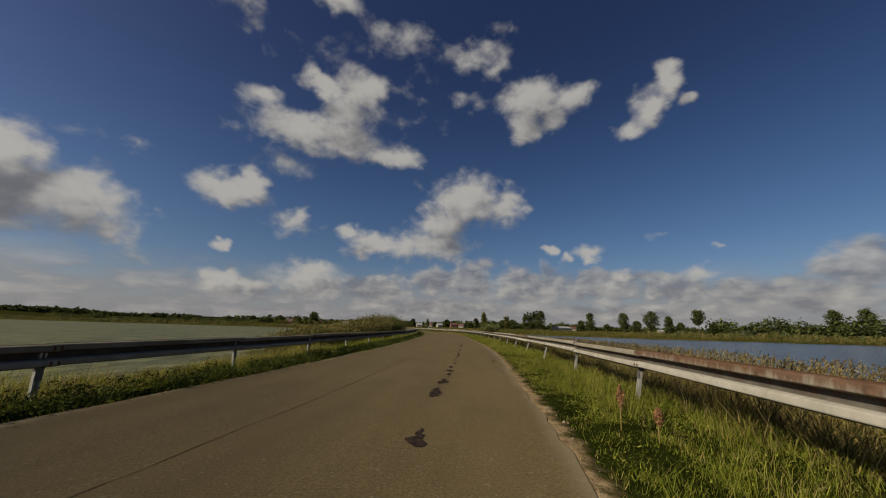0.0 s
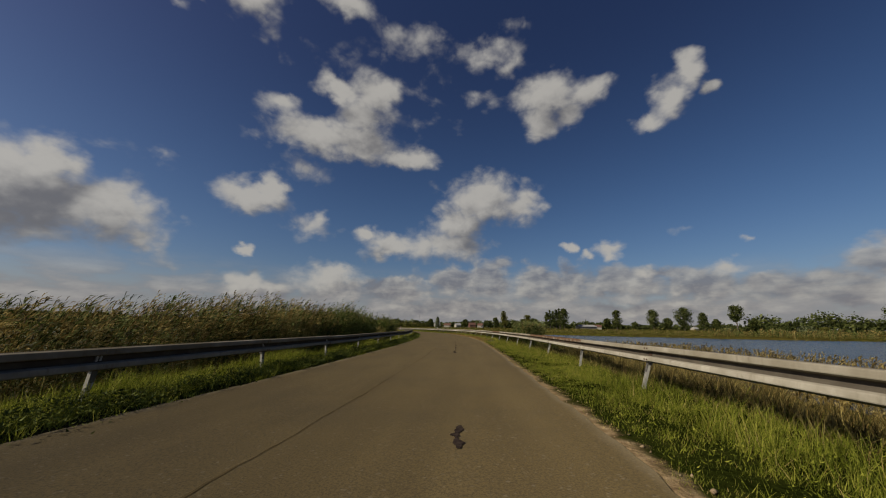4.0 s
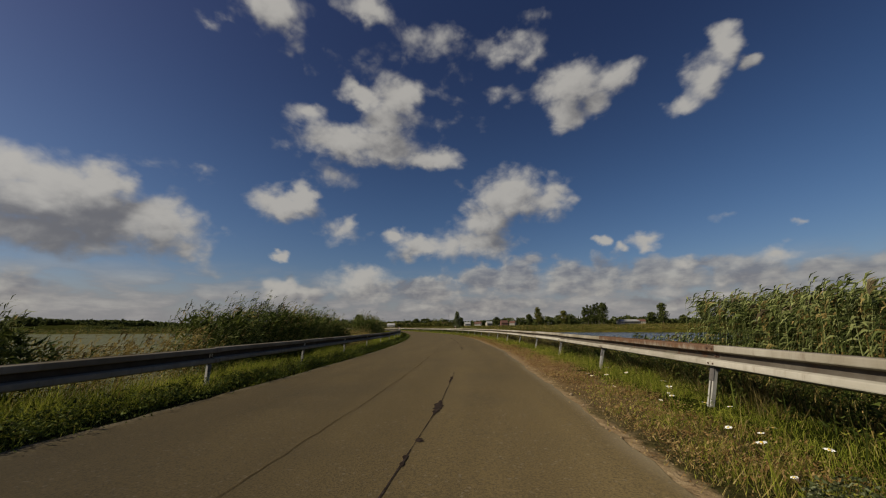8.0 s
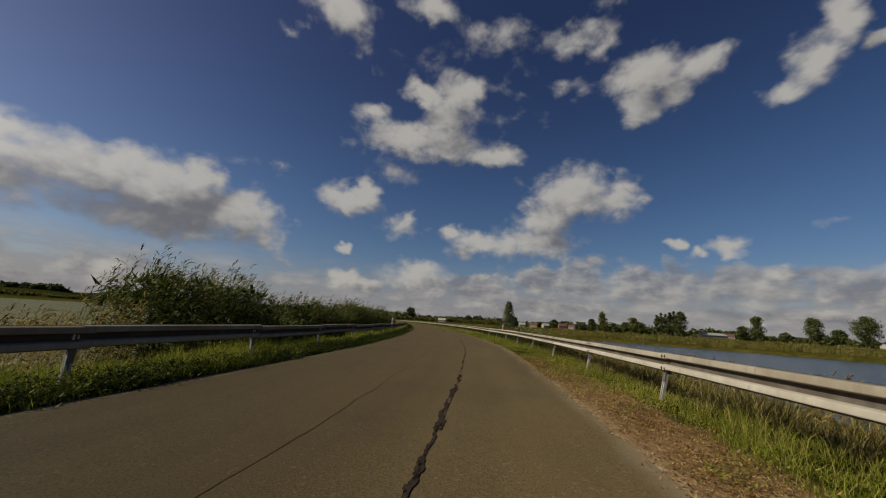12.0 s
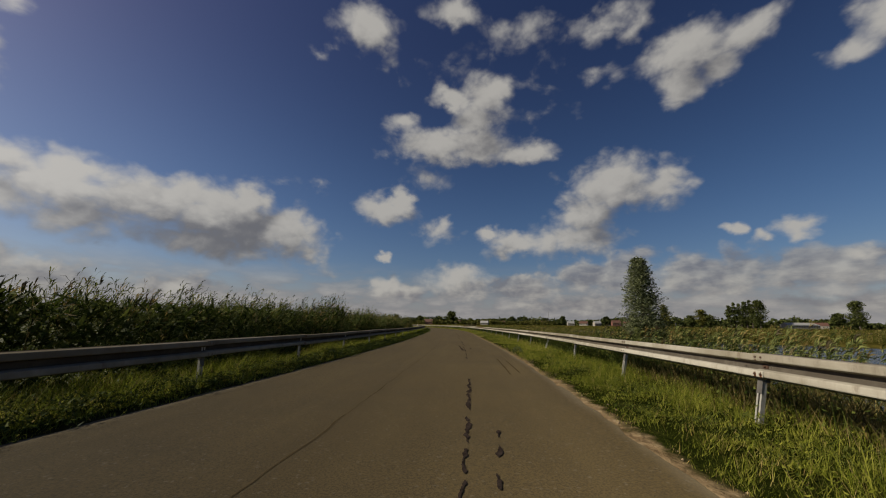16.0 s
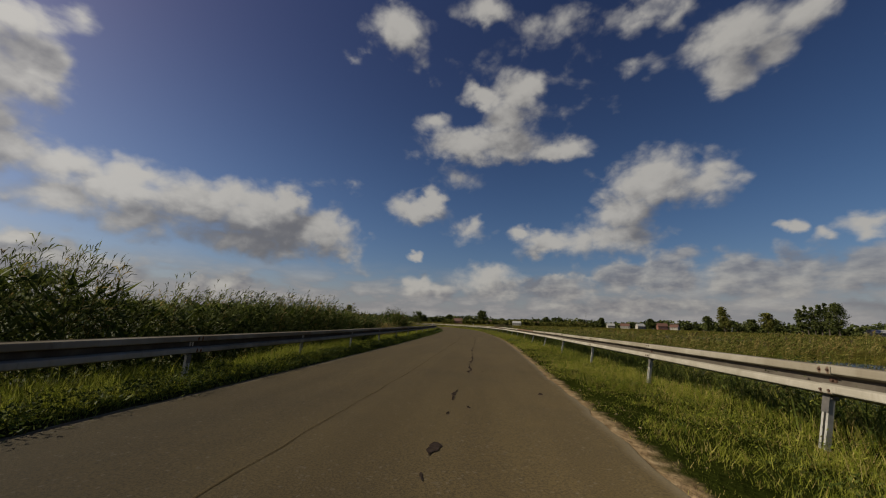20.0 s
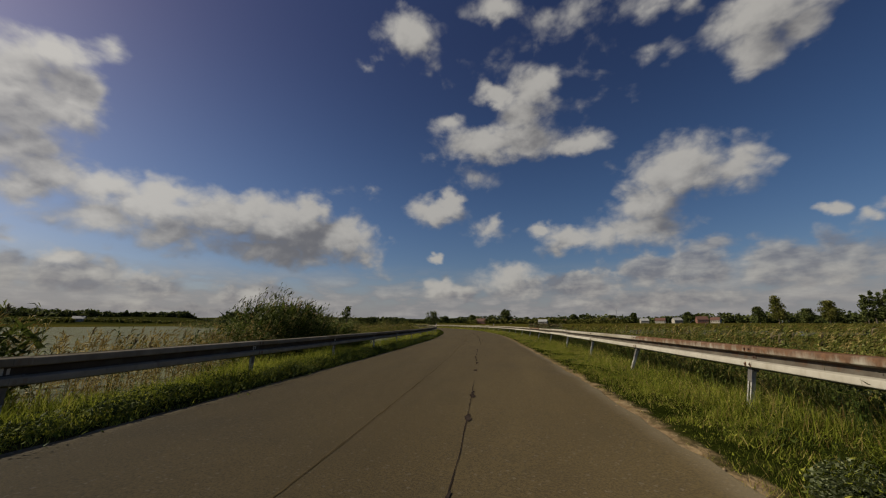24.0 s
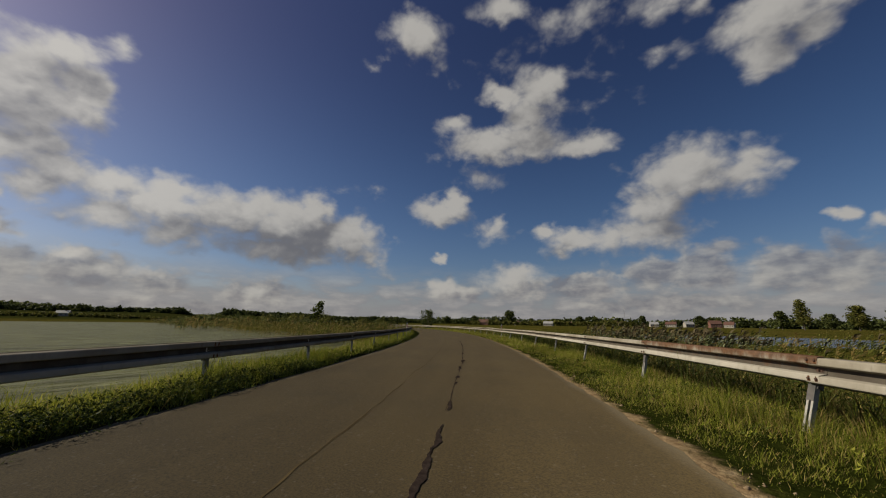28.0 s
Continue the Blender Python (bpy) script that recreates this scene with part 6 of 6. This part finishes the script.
house(-21.0, 580, 34, 12, 3.6, 6.4, 18, WALL_PALE, ROOF_GREY, "long low pale farm building", 1.0)
house(-22.6, 590, 12, 9, 3.4, 6.6, -12, WALL_PALE, ROOF_RED, "small farmhouse with a red roof", 1.0)
house(73.0, 452, 8, 6, 2.6, 4.6, 60, WALL_PALE, ROOF_GREY, "small white boathouse on the far shore")
house(-35.2, 600, 9, 7, 3.0, 5.6, 20, WALL_PALE, ROOF_GREY, "small pale house among trees on the far bank")


def mast(left, dist, high):
    x, y = far(left, dist)
    z = ground_at(x, y)
    top = tagged(new("radio_mast"), "thin grey lattice radio mast beyond the village", "mast")
    top.location = (x, y, z)
    for k in range(3):
        a = 2.1 * k
        bm = bmesh.new()
        rod(bm, (math.cos(a) * 0.9, math.sin(a) * 0.9, -0.5), (math.cos(a) * 0.35, math.sin(a) * 0.35, high), 0.13, 0.10, 5)
        part("leg", bm, MAST_PAINT, top)
    bm = bmesh.new()
    n = 16
    for i in range(n):
        for k in range(3):
            a, b = 2.1 * k, 2.1 * (k + 1)
            q0, q1 = 0.9 - 0.55 * i / n, 0.9 - 0.55 * (i + 1) / n
            rod(bm, (math.cos(a) * q0, math.sin(a) * q0, high * i / n), (math.cos(b) * q1, math.sin(b) * q1, high * (i + 1) / n), 0.05, 0.05, 4)
    part("lattice", bm, MAST_PAINT, top)
    bm = bmesh.new()
    rod(bm, (0, 0, high), (0, 0, high + 4), 0.09, 0.05, 5)
    part("aerial", bm, MAST_PAINT, top)


mast(7.0, 700, 33)

# ---- delineator posts ----


def delineator(s, lat, turn_more=0.0):
    x, y, z = (float(v) for v in ground_z(s, lat))
    turn = math.degrees(float(np.interp(s, ls, lh)))
    top = tagged(new("delineator_post"), "white plastic delineator with a red band, fixed behind the guardrail", "delineator", group="delineator posts")
    top.matrix_basis = pose(x, y, z, 0, 4.0, turn + turn_more)
    up = 1.17 - z
    bm = bmesh.new()
    prof = [(-0.048, -0.045), (0.048, -0.045), (0.036, 0.040), (-0.036, 0.040)]
    low_ = [bm.verts.new((px, py, 0.52 - z)) for px, py in prof]
    up_ = [bm.verts.new((px, py, up + (0.02 if px < 0 else -0.03))) for px, py in prof]
    bm.faces.new(low_[::-1]), bm.faces.new(up_)
    for i in range(4):
        bm.faces.new((low_[i], low_[(i + 1) % 4], up_[(i + 1) % 4], up_[i]))
    bmesh.ops.bevel(bm, geom=bm.edges[:], offset=0.006, segments=1, affect="EDGES")
    part("body", bm, WHITE_PLASTIC, top)
    for face in (-1, 1):
        bm = bmesh.new()
        yy = -0.049 if face < 0 else 0.044
        p = [(-0.028, up - 0.34), (0.028, up - 0.36), (0.028, up - 0.13), (-0.028, up - 0.11)]
        a = [bm.verts.new((q[0], yy, q[1])) for q in p]
        b = [bm.verts.new((q[0], yy + 0.005, q[1])) for q in p]
        bm.faces.new(a), bm.faces.new(b[::-1])
        for i in range(4):
            bm.faces.new((a[i], b[i], b[(i + 1) % 4], a[(i + 1) % 4]))
        part("reflector", bm, RED_FOIL, top, "red reflective band")


delineator(107.6, 5.0)
delineator(106.5, -3.99)
delineator(207.0, 5.0)
delineator(207.0, -3.99)

# ---- flowers, seed heads and clods on the verge ----


def daisy():
    top = tagged(new("daisy"), "white daisy in the grass", "flower", group="daisies on the verge")
    bm = bmesh.new()
    rod(bm, (0, 0, 0), (0.01, 0, 0.2), 0.003, 0.002, 5)
    part("stem", bm, GRASS, top)
    bm = bmesh.new()
    for k in range(10):
        a = k * 0.628
        p = [Vector((math.cos(a + d) * q, math.sin(a + d) * q, 0.205 + h)) for d, q, h in ((0, 0.006, 0), (0.28, 0.019, 0.003), (0, 0.028, 0), (-0.28, 0.019, 0.003))]
        bm.faces.new([bm.verts.new(v + Vector((0.01, 0, 0))) for v in p])
    part("petals", bm, PETAL, top)
    bm = bmesh.new()
    rod(bm, (0.01, 0, 0.202), (0.01, 0, 0.211), 0.009, 0.006, 8)
    part("heart", bm, YELLOW, top)
    return top


def plant_daisies():
    r = np.random.default_rng(401)
    first = daisy()
    spots = [(s_, l_) for s0, s1, l0, l1, n in ((20.5, 24, 3.1, 4.0, 9), (53.2, 58.5, 3.5, 4.3, 22), (100, 103, 3.6, 4.3, 5), (171, 176, 3.6, 4.2, 4)) for s_, l_ in zip(r.uniform(s0, s1, n), r.uniform(l0, l1, n))]
    for i, (s_, l_) in enumerate(spots):
        x, y, z = (float(v) for v in ground_z(s_, l_))
        q = r.uniform(0.85, 1.5)
        m = pose(x, y, z, r.normal(0, 10), r.normal(4, 10), r.uniform(0, 360))
        ob = first if i == 0 else copy_thing(first, m)
        ob.matrix_basis = m @ Matrix.Scale(q, 4)


plant_daisies()


def sorrel(s, lat, high, seed):
    r = np.random.default_rng(seed)
    x, y, z = (float(v) for v in ground_z(s, lat))
    top = tagged(new("sorrel"), "rust-orange sorrel seed head in the grass", "weed")
    top.location = (x, y, z)
    bm = bmesh.new()
    rod(bm, (0, 0, 0), (0.02, 0, high), 0.006, 0.003, 6)
    part("stalk", bm, GRASS_DRY, top)
    n = 420
    f = r.random(n)
    q = 0.05 * np.sin(np.clip(f, 0, 1) * 2.9 + 0.2) * np.sqrt(r.random(n))
    a = r.uniform(0, 6.28, n)
    c = np.stack([0.02 + np.cos(a) * q, np.sin(a) * q, high * (0.5 + 0.5 * f)], 1)
    me = quick_mesh("seeds", *leaf_cloud(r, c, np.full(n, 0.008), n, 0.018, 1.6), [SORREL])
    ob = new("seeds", me)
    ob.parent = top


sorrel(4.9, 3.72, 0.52, 411)
sorrel(4.5, 3.95, 0.34, 412)


def clods():
    """Crumbs of dug earth and pebbles on the bare strips of the verge."""
    r = np.random.default_rng(421)
    n = 2600
    half = n // 2
    s = np.concatenate([r.uniform(54, 90, half), r.uniform(-2, 185, n - half)])
    l = np.concatenate([r.uniform(3.0, 4.2, half), r.uniform(2.9, 3.25, n - half)])
    x, y, z = ground_z(s, l)
    q = np.clip(r.lognormal(-4.6, 0.5, n), 0.004, 0.035)
    base_ = np.array([(1, 0, 0), (-1, 0, 0), (0, 1, 0), (0, -1, 0), (0, 0, 0.8), (0, 0, -0.8)])
    v = base_[None] * r.uniform(0.6, 1.3, (n, 6, 1)) * q[:, None, None] + np.stack([x, y, z + q * 0.3], 1)[:, None]
    f = np.array([(0, 2, 4), (2, 1, 4), (1, 3, 4), (3, 0, 4), (2, 0, 5), (1, 2, 5), (3, 1, 5), (0, 3, 5)])
    loops = (np.arange(n)[:, None, None] * 6 + f[None]).ravel()
    me = quick_mesh("earth_clods", v.reshape(-1, 3), loops, np.full(n * 8, 3), [CLOD])
    tagged(new("earth_clods", me), "crumbs of dry sandy earth and pebbles on the verge", "earth", kind="stuff")


CLOD = plain_material("dry_earth", (0.15, 0.10, 0.055), (0.30, 0.225, 0.135), 0.95, 8)
clods()
